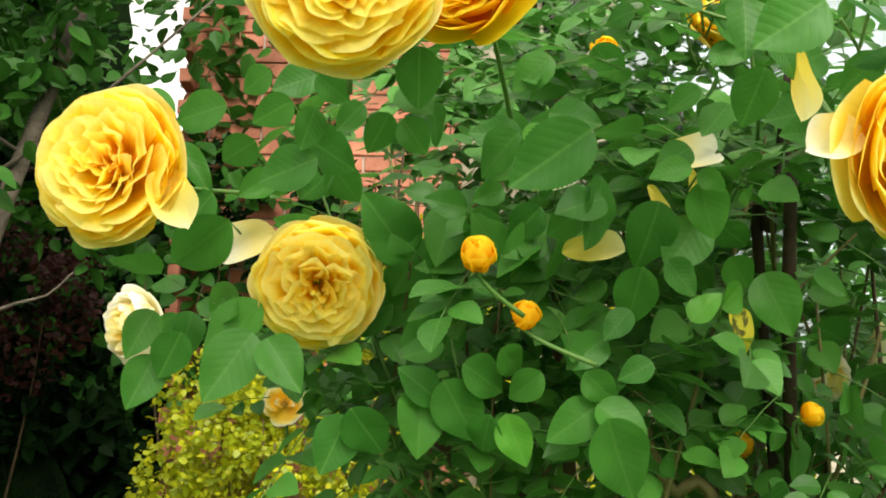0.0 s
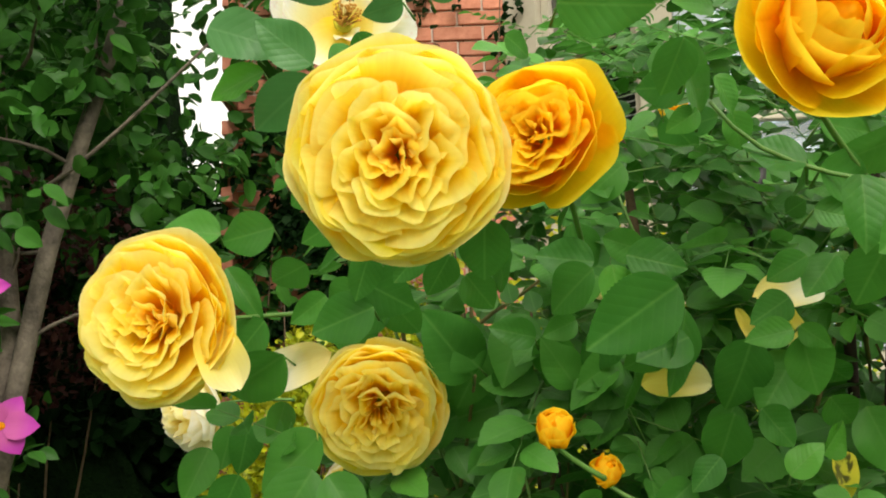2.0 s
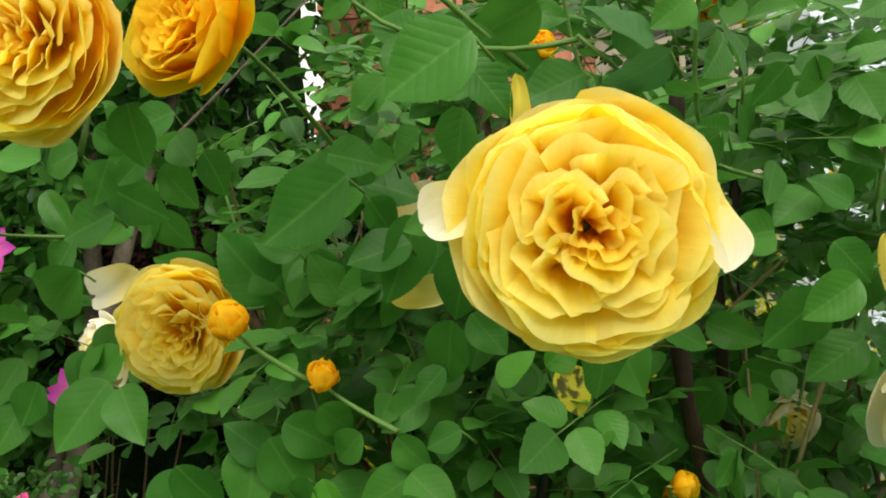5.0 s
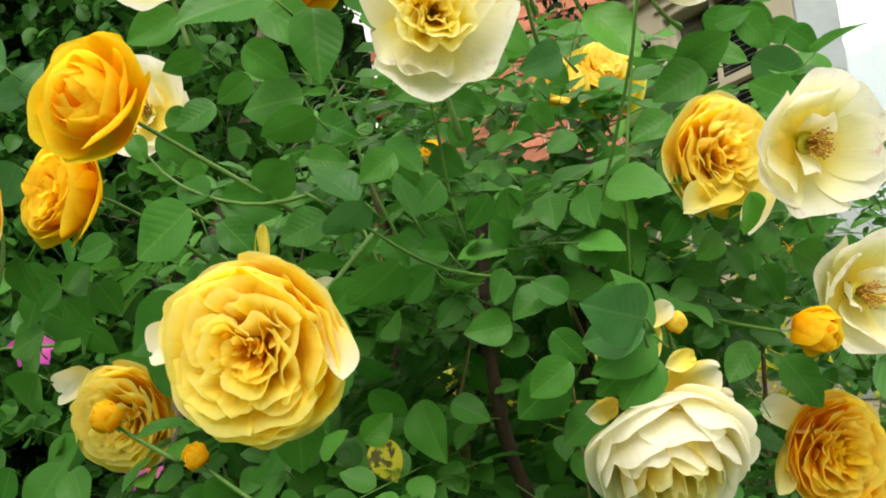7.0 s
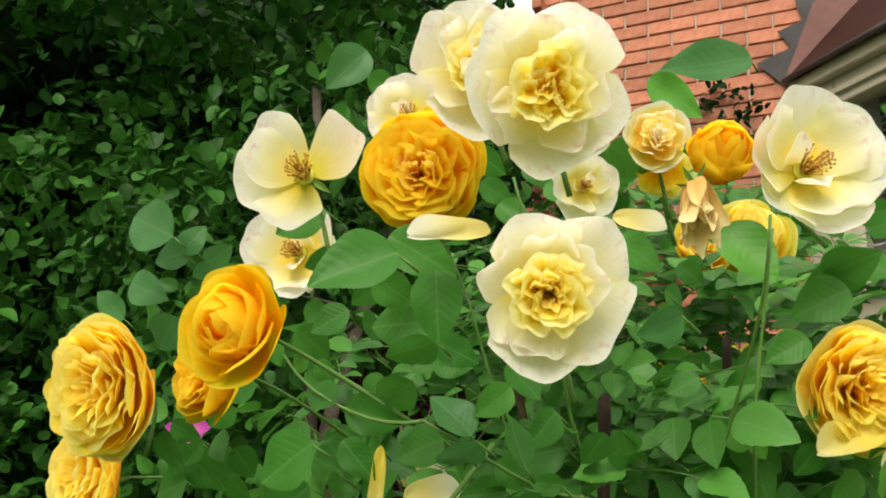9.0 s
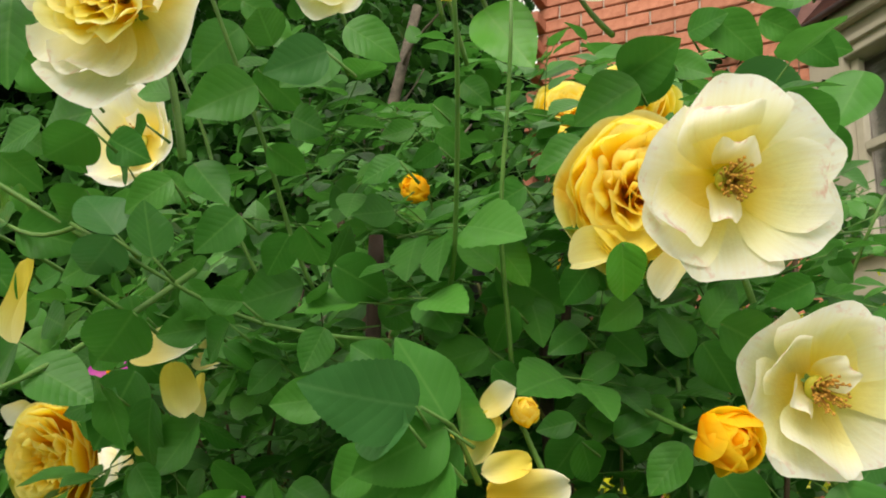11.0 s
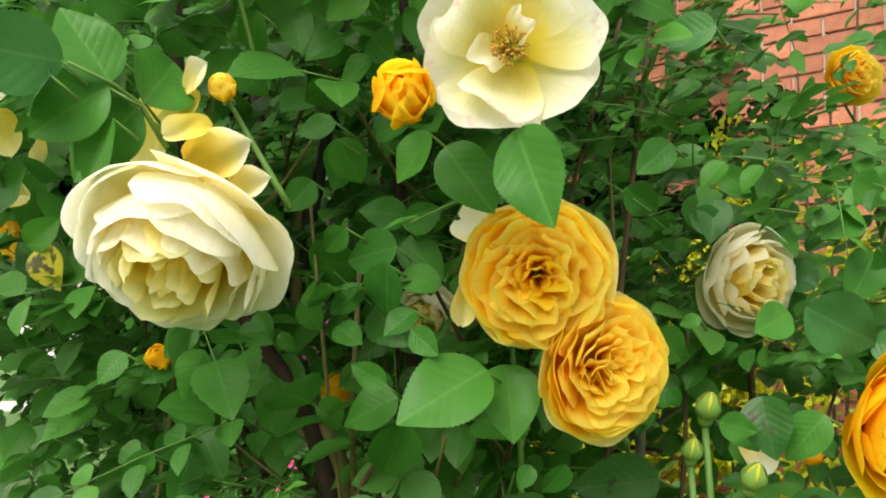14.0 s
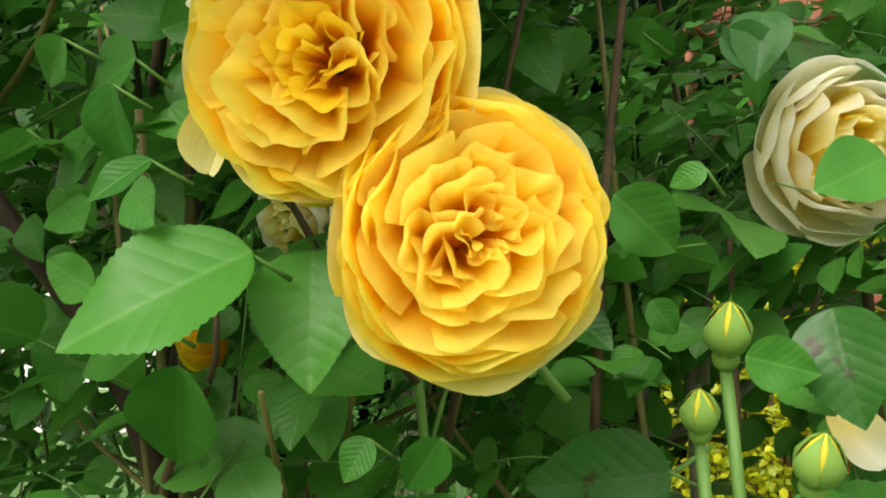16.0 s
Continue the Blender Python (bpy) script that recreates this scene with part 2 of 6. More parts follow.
MIRRORED_SKY = plain_material("mirrored sky tone", (0.28, 0.34, 0.40), (0.38, 0.44, 0.50), 0.55, 3.0, 0.1, 0.001)
ROOM = plain_material("dim room", (0.02, 0.02, 0.02), (0.04, 0.04, 0.04), 0.9, 3.0)
WALK = plain_material("pale concrete", (0.42, 0.41, 0.39), (0.55, 0.54, 0.52), 0.9, 6.0, 0.4, 0.003)
BLACK_STAKE = plain_material("black stake", (0.012, 0.012, 0.012), (0.03, 0.028, 0.026), 0.5, 30.0, 0.3, 0.001)
m_, n_, l_, b_ = mat("window glass", 0.04, 0.0, 0.6)
b_.inputs["Transmission Weight"].default_value = 1.0
b_.inputs["Base Color"].default_value = (0.9, 0.94, 0.93, 1)
GLASS = m_


# ---- building blocks ----
def part(name, bm, material, parent, label=""):
    me = bpy.data.meshes.new(name)
    bm.to_mesh(me)
    bm.free()
    me.materials.append(material)
    ob = new(name, me)
    ob.parent = parent
    return tagged(ob, label)


def piece(name, me, parent, m=None):
    ob = new(name, me)
    ob.parent = parent
    if m is not None:
        ob.matrix_basis = m
    return ob


def thing(name, label, category, group="", m=None, kind=""):
    ob = new(name)
    ob.empty_display_size = 0.05
    if m is not None:
        ob.matrix_basis = m
    return tagged(ob, label, category, group, kind)


def box_bm(lo, hi, bevel=0.0):
    bm = bmesh.new()
    bmesh.ops.create_cube(bm, size=1.0)
    for v in bm.verts:
        v.co = Vector([(a + b) / 2 + c * (b - a) for a, b, c in zip(lo, hi, v.co)])
    if bevel:
        bmesh.ops.bevel(bm, geom=bm.edges[:], offset=bevel, segments=2, affect="EDGES")
    return bm


def tube_bm(points, radii, sides=7, bm=None):
    """A tapered, bent stem through the points."""
    bm = bm or bmesh.new()
    rings = []
    for i, p in enumerate(points):
        p = Vector(p)
        d = (Vector(points[min(i + 1, len(points) - 1)]) - Vector(points[max(i - 1, 0)])).normalized()
        a = d.orthogonal().normalized() if i == 0 else (last - d * last.dot(d)).normalized()
        last = a
        b = d.cross(a)
        r = radii[i] if isinstance(radii, (list, tuple)) else radii
        rings.append([bm.verts.new(p + r * (math.cos(t) * a + math.sin(t) * b)) for t in (2 * math.pi * k / sides for k in range(sides))])
    for r0, r1 in zip(rings, rings[1:]):
        for k in range(sides):
            f = bm.faces.new((r0[k], r0[(k + 1) % sides], r1[(k + 1) % sides], r1[k]))
            f.smooth = True
    bm.faces.new(rings[0][::-1])
    bm.faces.new(rings[-1])
    return bm


def arc(a, b, sag=0.0, steps=8, wobble=0.0, seed=0, side=None):
    """Points of a gently bent line from a to b."""
    rnd = random.Random(seed)
    a, b = Vector(a), Vector(b)
    off = [Vector((rnd.uniform(-1, 1), rnd.uniform(-1, 1), rnd.uniform(-1, 1))) * wobble for _ in range(3)]
    side = Vector(side) if side else Vector((0, 0, -1))
    out = []
    for i in range(steps + 1):
        t = i / steps
        p = a.lerp(b, t) + side * sag * 4 * t * (1 - t)
        p += sum((o * math.sin(math.pi * (k + 1) * t) / (k + 1) for k, o in enumerate(off)), Vector())
        out.append(p)
    return out


def leaf_template(stations, teeth=0.0, fold=0.12, droop=0.1, wide=0.31, wavy=0.0, phase=0.0):
    """Vertices, faces and uv of one leaf blade, 1 long along +y, facing +z."""
    vs, uvs, faces = [], [], []
    for i in range(stations + 1):
        t = i / stations
        w = wide * 2.80 * t ** 0.60 * (1 - t) ** 0.94 if 0 < t < 1 else 0.0
        tooth = teeth * (1 if i % 2 else -1) * min(1, 4 * t * (1 - t))
        z = -droop * t * t
        for u in (-1, -0.5, 0, 0.5, 1):
            x = u * (w + (tooth if abs(u) == 1 else 0))
            y = t + (0.35 * tooth if abs(u) == 1 else 0)
            wave = wavy * abs(u) * math.sin(9 * t + 2 * u + phase)
            vs.append((x, y, z + fold * abs(u) * w * 2 - 0.6 * fold * (abs(u) == 1) * w + wave * min(1, 4 * t * (1 - t))))
            uvs.append((0.5 + u * w * 0.5 / wide, t))
    for i in range(stations):
        for k in range(4):
            a = 5 * i + k
            faces.append((a, a + 1, a + 6, a + 5))
    return np.array(vs), faces, np.array(uvs)


def mesh_of(name, vs, faces, uvs, material, smooth=True):
    me = bpy.data.meshes.new(name)
    me.from_pydata([tuple(map(float, v)) for v in vs], [], faces)
    if uvs is not None:
        lay = me.uv_layers.new(name="UVMap")
        idx = np.empty(len(me.loops), dtype=np.int32)
        me.loops.foreach_get("vertex_index", idx)
        lay.data.foreach_set("uv", np.asarray(uvs, dtype=np.float32)[idx].ravel())
    me.polygons.foreach_set("use_smooth", [smooth] * len(me.polygons))
    me.materials.append(material)
    return me


def leaves_mesh(name, places, material, template):
    """Many blades in one mesh: each place is a 4 x 4 matrix."""
    tv, tf, tuv = template
    n = len(tv)
    m = np.array(places)
    vs = np.einsum("kij,nj->kni", m[:, :3, :3], tv) + m[:, None, :3, 3]
    faces = [tuple(i + k * n for i in f) for k in range(len(m)) for f in tf]
    return mesh_of(name, vs.reshape(-1, 3), faces, np.tile(tuv, (len(m), 1)), material)


def blade(base, tip, up, width=1.0):
    """The matrix of a leaf from base to tip whose upper face looks towards up."""
    base, tip = Vector(base), Vector(tip)
    y = tip - base
    size = y.length
    y.normalize()
    x = y.cross(Vector(up))
    x = x.normalized() if x.length > 1e-4 else y.orthogonal().normalized()
    z = x.cross(y)
    return np.array([[x[i] * size * width, y[i] * size, z[i] * size, base[i]] for i in range(3)] + [[0, 0, 0, 1]], dtype=float)


def rand_dir(rnd):
    while True:
        v = Vector((rnd.uniform(-1, 1), rnd.uniform(-1, 1), rnd.uniform(-1, 1)))
        if 0.05 < v.length < 1:
            return v.normalized()


# ---- ground ----
def ground():
    bm = bmesh.new()
    bmesh.ops.create_grid(bm, x_segments=60, y_segments=60, size=1.0)
    for v in bm.verts:
        r = max(abs(v.co.x), abs(v.co.y))
        s = 3.0 * r + 900 * max(0.0, r - 0.5) ** 4
        v.co = Vector((v.co.x / max(r, 1e-6) * s, v.co.y / max(r, 1e-6) * s + 2.0, 0.0)) if r > 0 else Vector((0, 2.0, 0))
        v.co.z = 0.02 * noise.noise(v.co * 2.3)
    me = bpy.data.meshes.new("ground")
    bm.to_mesh(me)
    bm.free()
    me.materials.append(GRASS)
    return tagged(new("ground", me), "green lawn and open ground round the garden", "ground", kind="structure")


ground()
bed = bmesh.new()
bmesh.ops.create_grid(bed, x_segments=36, y_segments=30, size=1.0)
for v in bed.verts:
    v.co = Vector((v.co.x * 1.9 - 0.3, v.co.y * 1.6 + 2.1, 0.05 + 0.035 * noise.noise(v.co * 9) - 0.05 * max(abs(v.co.x), abs(v.co.y)) ** 6))
me_bed = bpy.data.meshes.new("garden_bed")
bed.to_mesh(me_bed)
bed.free()
me_bed.materials.append(SOIL)
tagged(new("garden_bed", me_bed), "dark bare soil of the planted bed by the house", "ground", kind="structure")
slab = box_bm((-19.5, -12.0, -0.05), (-16.5, 26.0, 0.04), 0.01)
me_walk = bpy.data.meshes.new("pavement")
slab.to_mesh(me_walk)
slab.free()
me_walk.materials.append(WALK)
tagged(new("pavement", me_walk), "pale concrete pavement far across the lawn", "pavement", kind="structure")


# ---- the brick house ----
CORNER, TURN = Vector((-1.522, 3.753, 0.0)), 8.0
HOUSE = Matrix.Translation(CORNER) @ Matrix.Rotation(radians(TURN), 4, "Z")
COURSE, LONG = 0.080, 0.250
WALL_LONG, WALL_HIGH = 1.36, 5.2

wall = part("wall_front", box_bm((0.012, 0.012, 0.0), (WALL_LONG + 1.9, 0.3, WALL_HIGH)), MORTAR, None)
wall.matrix_basis = HOUSE
tagged(wall, "red brick house wall with pale mortar joints", "wall", kind="structure")
wall_side = part("wall_side", box_bm((0.012, 0.3, 0.0), (0.3, 4.0, WALL_HIGH)), MORTAR, None)
wall_side.matrix_basis = HOUSE
tagged(wall_side, "red brick side wall of the house", "wall", kind="structure")


def brick_mesh(long, seed):
    rnd = random.Random(seed)
    bm = box_bm((0.005, -0.004, 0.005), (long - 0.006, 0.05, COURSE - 0.006), 0.003)
    for v in bm.verts:
        v.co += Vector((rnd.uniform(-1, 1), rnd.uniform(-1, 1), rnd.uniform(-1, 1))) * 0.0012
    me = bpy.data.meshes.new("brick")
    bm.to_mesh(me)
    bm.free()
    me.materials.append(BRICK)
    return me


STRETCHERS = [brick_mesh(LONG, s) for s in range(6)]
HEADERS = [brick_mesh(LONG / 2, s + 20) for s in range(4)]


def lay_bricks():
    rnd = random.Random(4)
    low = []
    for c in range(int(WALL_HIGH / COURSE)):
        x = 0.0
        z = c * COURSE
        if c % 2:
            row = [("h", 0.0)] + [("s", LONG / 2 + LONG * k) for k in range(5)]
        else:
            row = [("s", LONG * k) for k in range(6)]
        for kind, x in row:
            if x > WALL_LONG - 0.02:
                continue
            m = Matrix.Translation((x, rnd.uniform(-0.002, 0.002), z))
            mesh = rnd.choice(HEADERS if kind == "h" else STRETCHERS)
            if z < 1.15 or z > 4.6:
                low.append((mesh, m))
            else:
                piece("brick", mesh, wall, m)
        end = Matrix.Rotation(radians(90), 4, "Z")
        for k in range(3):
            low.append((STRETCHERS[(c + k) % 6], Matrix.Translation((0.0, LONG * (k + 1) + (0 if c % 2 else -LONG / 2), z)) @ Matrix.Rotation(radians(-90), 4, "Z")))
    vs, fs = [], []
    for mesh, m in low:
        o = len(vs)
        vs += [m @ v.co for v in mesh.vertices]
        fs += [tuple(o + i for i in p.vertices) for p in mesh.polygons]
    ob = new("brickwork", mesh_of("brickwork", vs, fs, None, BRICK, False))
    ob.parent = wall
    tagged(ob, kind="stuff")


# bay window: a slanting side with a sash, then the broad front
BAY = HOUSE @ Matrix.Translation((WALL_LONG, 0.0, 0.0)) @ Matrix.Rotation(radians(-40), 4, "Z")
bay = thing("window_1", "beige painted bay window with grey slatted blinds under a brown metal roof", "window", m=BAY, kind="structure")
SIDE, SILL, HEAD, TOP = 0.86, 2.46, 3.30, 3.50
part("panel_below", box_bm((0.0, 0.0, 0.0), (SIDE, 0.10, SILL - 0.06), 0.004), BEIGE, bay)
part("casing_left", box_bm((0.0, -0.012, SILL - 0.06), (0.19, 0.10, TOP), 0.004), BEIGE, bay)
part("casing_right", box_bm((0.69, -0.012, SILL - 0.06), (SIDE, 0.10, TOP), 0.004), BEIGE, bay)
part("casing_head", box_bm((0.192, -0.010, HEAD), (0.688, 0.10, TOP), 0.004), BEIGE, bay)
part("inner_bead", box_bm((0.16, -0.03, HEAD + 0.045), (0.72, -0.008, HEAD + 0.075), 0.003), BEIGE, bay)
part("cornice", box_bm((-0.02, -0.06, TOP - 0.07), (SIDE + 0.02, -0.012, TOP), 0.006), BEIGE, bay)
part("window_sill", box_bm((0.14, -0.05, SILL - 0.07), (0.74, 0.10, SILL - 0.01), 0.006), BEIGE, bay)
frame_ob = part("window_frame", box_bm((0.192, 0.03, SILL - 0.008), (0.232, 0.07, HEAD - 0.002), 0.003), BEIGE, bay)
part("stile", box_bm((0.648, 0.03, SILL - 0.008), (0.688, 0.07, HEAD - 0.002), 0.003), BEIGE, frame_ob)
part("muntin", box_bm((0.43, 0.035, SILL), (0.448, 0.06, HEAD), 0.003), BEIGE, frame_ob)
part("rail", box_bm((0.234, 0.03, 2.86), (0.646, 0.07, 2.90), 0.003), BEIGE, frame_ob)
pane = part("pane", box_bm((0.234, 0.072, SILL), (0.646, 0.076, HEAD)), GLASS, bay)
pane.visible_shadow = False
# near-black board stands in for the unlit room behind the slats
part("room_back", box_bm((0.0, 0.22, 0.0), (SIDE, 0.24, TOP)), ROOM, bay)
for k in range(26):
    z = SILL + 0.015 + k * 0.032
    s = part("slat", box_bm((0.235, -0.013, -0.0012), (0.645, 0.013, 0.0012)), BLIND, bay)
    s.matrix_basis = pose(0, 0.11, z, 32, 0, 0)

FRONT = BAY @ Matrix.Translation((SIDE, 0.0, 0.0)) @ Matrix.Rotation(radians(40), 4, "Z")
front = thing("window_2", "wide pale bay window front behind the roses", "window", m=FRONT, kind="structure")
part("panel_below", box_bm((0.0, 0.0, 0.0), (2.2, 0.10, 1.45), 0.004), BEIGE, front)
for k in range(3):
    x = 0.16 + 0.68 * k
    # blue grey of casing and blind stands in for sky mirrored in the panes
    part("casing", box_bm((x - 0.16, -0.014, 1.452), (x, 0.10, TOP), 0.004), COOL_TONE, front)
    part("blind", box_bm((x + 0.002, 0.12, 1.452), (x + 0.518, 0.124, TOP - 0.12)), MIRRORED_SKY, front, "pale blind coloured as sky mirrored in the pane")
    g = part("pane", box_bm((x + 0.002, 0.062, 1.452), (x + 0.518, 0.066, TOP - 0.12)), GLASS, front)
    g.visible_shadow = False
    part("rail", box_bm((x + 0.002, 0.03, 2.43), (x + 0.518, 0.075, 2.48), 0.004), BEIGE, front)
part("casing_head", box_bm((0.0, -0.016, TOP - 0.118), (2.2, 0.10, TOP), 0.004), COOL_TONE, front)

roof = thing("bay_roof", "brown metal bay window roof with a jagged dark flashing", "roof", m=HOUSE, kind="structure")


def roof_plane():
    bm = bmesh.new()
    k = Vector((WALL_LONG, 0.0, TOP + 0.02))
    t = radians(-40)
    a = k + Vector((-0.07, -0.06, -0.02))
    b = k + Vector((math.cos(t) * (SIDE + 0.1) - 0.05, math.sin(t) * (SIDE + 0.1) - 0.10, -0.02))
    c = b + Vector((2.4, 0.0, 0.0))
    d, e = k + Vector((0.16, 0.0, 0.62)), k + Vector((2.4, 0.0, 0.62))
    lows = [bm.verts.new(p) for p in (a, b, c)]
    ups = [bm.verts.new(p) for p in (d, d + Vector((0.35, -0.02, 0.0)), e)]
    for i in range(2):
        bm.faces.new((lows[i], lows[i + 1], ups[i + 1], ups[i]))
    bmesh.ops.solidify(bm, geom=bm.faces[:], thickness=0.025)
    return bm, a, b


rb, ra, rbb = roof_plane()
part("roof_sheet", rb, COPPER, roof)
part("eave_edge", tube_bm([ra, rbb, rbb + Vector((2.3, 0, 0))], 0.016, 6), DARK_EDGE, roof)
fl = bmesh.new()
steps = [(-0.07, 0.0), (-0.20, 0.14), (-0.03, 0.20), (-0.09, 0.30), (0.03, 0.34), (0.0, 0.46), (0.10, 0.50), (0.12, 0.68), (0.34, 0.66), (0.05, 0.0)]
fl.faces.new([fl.verts.new((WALL_LONG + x, -0.02, TOP + z)) for x, z in steps])
bmesh.ops.solidify(fl, geom=fl.faces[:], thickness=0.012)
part("flashing", fl, DARK_EDGE, roof, "jagged dark metal flashing")


# ---- the garden behind ----
SMALL = leaf_template(5, 0.0, 0.16, 0.12, 0.30)
ROUND = leaf_template(5, 0.0, 0.14, 0.08, 0.36)


def view_gap(p):
    """The gap of sky between the tree and the corner of the house, cut to fit the camera's view."""
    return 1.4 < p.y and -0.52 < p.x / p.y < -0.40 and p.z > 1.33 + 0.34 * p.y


def cloud(rnd, centre, radii, count, size, lean=(0, -0.4, 0.7), hollow=0.35, clump=0.0, base=(0, 0, 0)):
    """Leaf matrices in an uneven, gappy crown."""
    out = []
    c, r = Vector(centre), Vector(radii)
    tries = 0
    while len(out) < count and tries < count * 12:
        tries += 1
        d = rand_dir(rnd)
        k = rnd.uniform(hollow, 1) ** 0.6
        p = c + Vector(d[i] * r[i] * k for i in range(3))
        if clump and noise.noise(p * clump) < 0.02:
            continue
        if view_gap(p + Vector(base)) and rnd.random() > 0.16:
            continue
        d2 = (rand_dir(rnd) + Vector((0, 0, -0.25))).normalized()
        up = (Vector(lean) + rand_dir(rnd) * 0.7).normalized()
        s = size * rnd.uniform(0.6, 1.25)
        out.append(blade(p, p + d2 * s, up, rnd.uniform(0.8, 1.15)))
    return out


BROAD = leaf_template(9, 0.004, 0.15, 0.12, 0.33, 0.02)


def tree():
    rnd = random.Random(11)
    t = thing("tree", "multi-stemmed grey-barked tree with a dense dark green crown", "tree", m=Matrix.Translation((-1.56, 2.2, 0.0)))
    forks = []
    for k in range(2):
        knots = ((-0.22, 0.10, 0.0), (-0.15, 0.10, 1.1), (-0.045, 0.10, 1.53), (-0.10, 0.10, 2.2), (-0.24, 0.12, 3.1)) if k == 0 else ((-0.15, 0.12, 0.0), (-0.09, 0.10, 1.08), (0.02, 0.10, 1.6), (0.17, 0.10, 2.15), (0.40, 0.12, 3.1))
        high = [3.1 * i / 12 for i in range(13)]
        pts = [Vector((*(float(np.interp(h, [q[2] for q in knots], [q[c] for q in knots])) + 0.008 * math.sin(5 * h + c + k) for c in (0, 1)), h)) for h in high]
        part("trunk", tube_bm(pts, [0.040 - 0.0018 * i for i in range(13)], 9), BARK, t)
        for j in range(6):
            a = pts[6 + j]
            b = a + Vector((rnd.uniform(-0.6, 0.75), rnd.uniform(-0.5, 0.4), rnd.uniform(0.1, 0.5)))
            forks.append((a, b))
    for k, (a, b) in enumerate(forks):
        part("limb", tube_bm(arc(a, b, 0.0, 6, 0.04, k + 50), [0.007 - 0.0008 * i for i in range(7)], 5), BARK, t)
    part("limb", tube_bm(arc((0.05, 0.06, 1.98), (0.72, 0.05, 2.52), 0.03, 10, 0.02, 99), [0.0075 - 0.0004 * i for i in range(11)], 6), BARK, t)
    places = []
    # the last, highest cloud is added to shade the crown below it
    for c, r, n, s in [((-0.8, 1.6, 2.4), (1.7, 0.4, 1.6), 3400, 0.10), ((-2.4, 0.4, 2.3), (1.2, 0.9, 1.8), 3400, 0.10), ((-1.9, -0.9, 1.9), (0.8, 0.7, 1.6), 1900, 0.085), ((-0.9, 0.2, 4.0), (1.7, 1.3, 0.55), 3800, 0.10)]:
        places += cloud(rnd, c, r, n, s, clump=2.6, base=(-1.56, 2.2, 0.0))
    for c, r, n in [((-0.45, -0.1, 2.25), (0.75, 0.5, 0.8), 3600), ((-0.55, 0.1, 1.35), (0.6, 0.4, 0.55), 1500), ((-0.1, -0.3, 1.62), (0.28, 0.2, 0.25), 320),
                    ((0.1, 0.2, 2.7), (0.6, 0.5, 0.6), 1900), ((0.2, 0.5, 2.05), (0.36, 0.3, 0.3), 420), ((-1.2, -0.2, 2.0), (0.7, 0.5, 1.2), 2300)]:
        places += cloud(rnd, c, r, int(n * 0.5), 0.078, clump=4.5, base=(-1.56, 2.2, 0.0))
    ob = piece("crown", leaves_mesh("crown", places, TREE_LEAF, BROAD), t)
    tagged(ob, kind="stuff")


def shrub(name, label, at, clouds, size, material, seed, stems=9, template=None, clump=6.0, high=0.5, core=0):
    rnd = random.Random(seed)
    t = thing(name, label, "shrub", m=Matrix.Translation(at))
    for k in range(stems):
        e = (rnd.uniform(-0.3, 0.3), rnd.uniform(-0.2, 0.2), high * rnd.uniform(0.7, 1.2))
        part("stem", tube_bm(arc((e[0] * 0.2, e[1] * 0.2, 0), e, 0.0, 6, 0.03, seed * 31 + k), [0.009 - 0.001 * i for i in range(7)], 5), CANE, t)
    places = []
    for c, r, n in clouds:
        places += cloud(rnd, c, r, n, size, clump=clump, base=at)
    # solid near-black cores are added to stand in for shade inside dense foliage
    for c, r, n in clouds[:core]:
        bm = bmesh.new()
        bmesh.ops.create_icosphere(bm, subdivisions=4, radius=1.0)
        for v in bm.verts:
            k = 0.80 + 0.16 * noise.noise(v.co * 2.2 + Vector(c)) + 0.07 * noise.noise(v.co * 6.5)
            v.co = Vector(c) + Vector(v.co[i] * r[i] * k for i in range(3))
        part("shade_core", bm, SHADE, t, "solid dark core standing in for shade inside the foliage")
    tagged(piece("foliage", leaves_mesh("foliage", places, material, template or SMALL), t), kind="stuff")
    return t


tree()
shrub("hedge", "tall dark green hedge in deep shade", (-3.1, 3.6, 0.0), [((0.0, 0.0, 0.95), (1.6, 0.35, 1.25), 8500), ((1.05, 0.75, 1.3), (0.95, 0.3, 1.4), 5600), ((0.6, 0.5, 0.5), (1.2, 0.3, 0.8), 3000)], 0.09, SHADED_HEDGE_LEAF, 3, 14, high=1.0, clump=2.0, core=3)
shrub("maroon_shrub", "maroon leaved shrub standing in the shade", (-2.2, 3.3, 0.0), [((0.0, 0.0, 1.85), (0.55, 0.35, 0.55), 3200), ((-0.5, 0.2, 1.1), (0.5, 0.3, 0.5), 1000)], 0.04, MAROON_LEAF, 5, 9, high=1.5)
shrub("far_tree", "dense dark leafy tree standing behind the hedge", (-5.0, 4.5, 0.0), [((0.0, 0.0, 3.6), (2.1, 0.7, 4.4), 11000)], 0.15, SHADED_TREE_LEAF, 8, 9, high=1.6, clump=0, core=1)
shrub("far_tree", "dense leafy tree standing at the edge of the garden", (-4.6, 1.6, 0.0), [((0.0, 0.0, 3.8), (0.8, 2.2, 2.5), 8000)], 0.14, SHADED_TREE_LEAF, 9, 9, high=1.6, clump=0, core=1)
shrub("far_tree", "tall slim dark leafy tree in the corner of the garden", (-4.3, 3.3, 0.0), [((0.0, 0.0, 3.3), (0.9, 0.9, 3.6), 7000)], 0.13, SHADED_TREE_LEAF, 10, 9, high=1.6, clump=0, core=1)
# this tree and the next are placed to close sky gaps from the camera
shrub("far_tree", "tall slim dark leafy tree beyond the house corner", (-3.65, 5.1, 0.0), [((0.0, 0.0, 3.2), (1.0, 0.7, 4.2), 7000)], 0.13, SHADED_TREE_LEAF, 12, 9, high=1.6, clump=0, core=1)
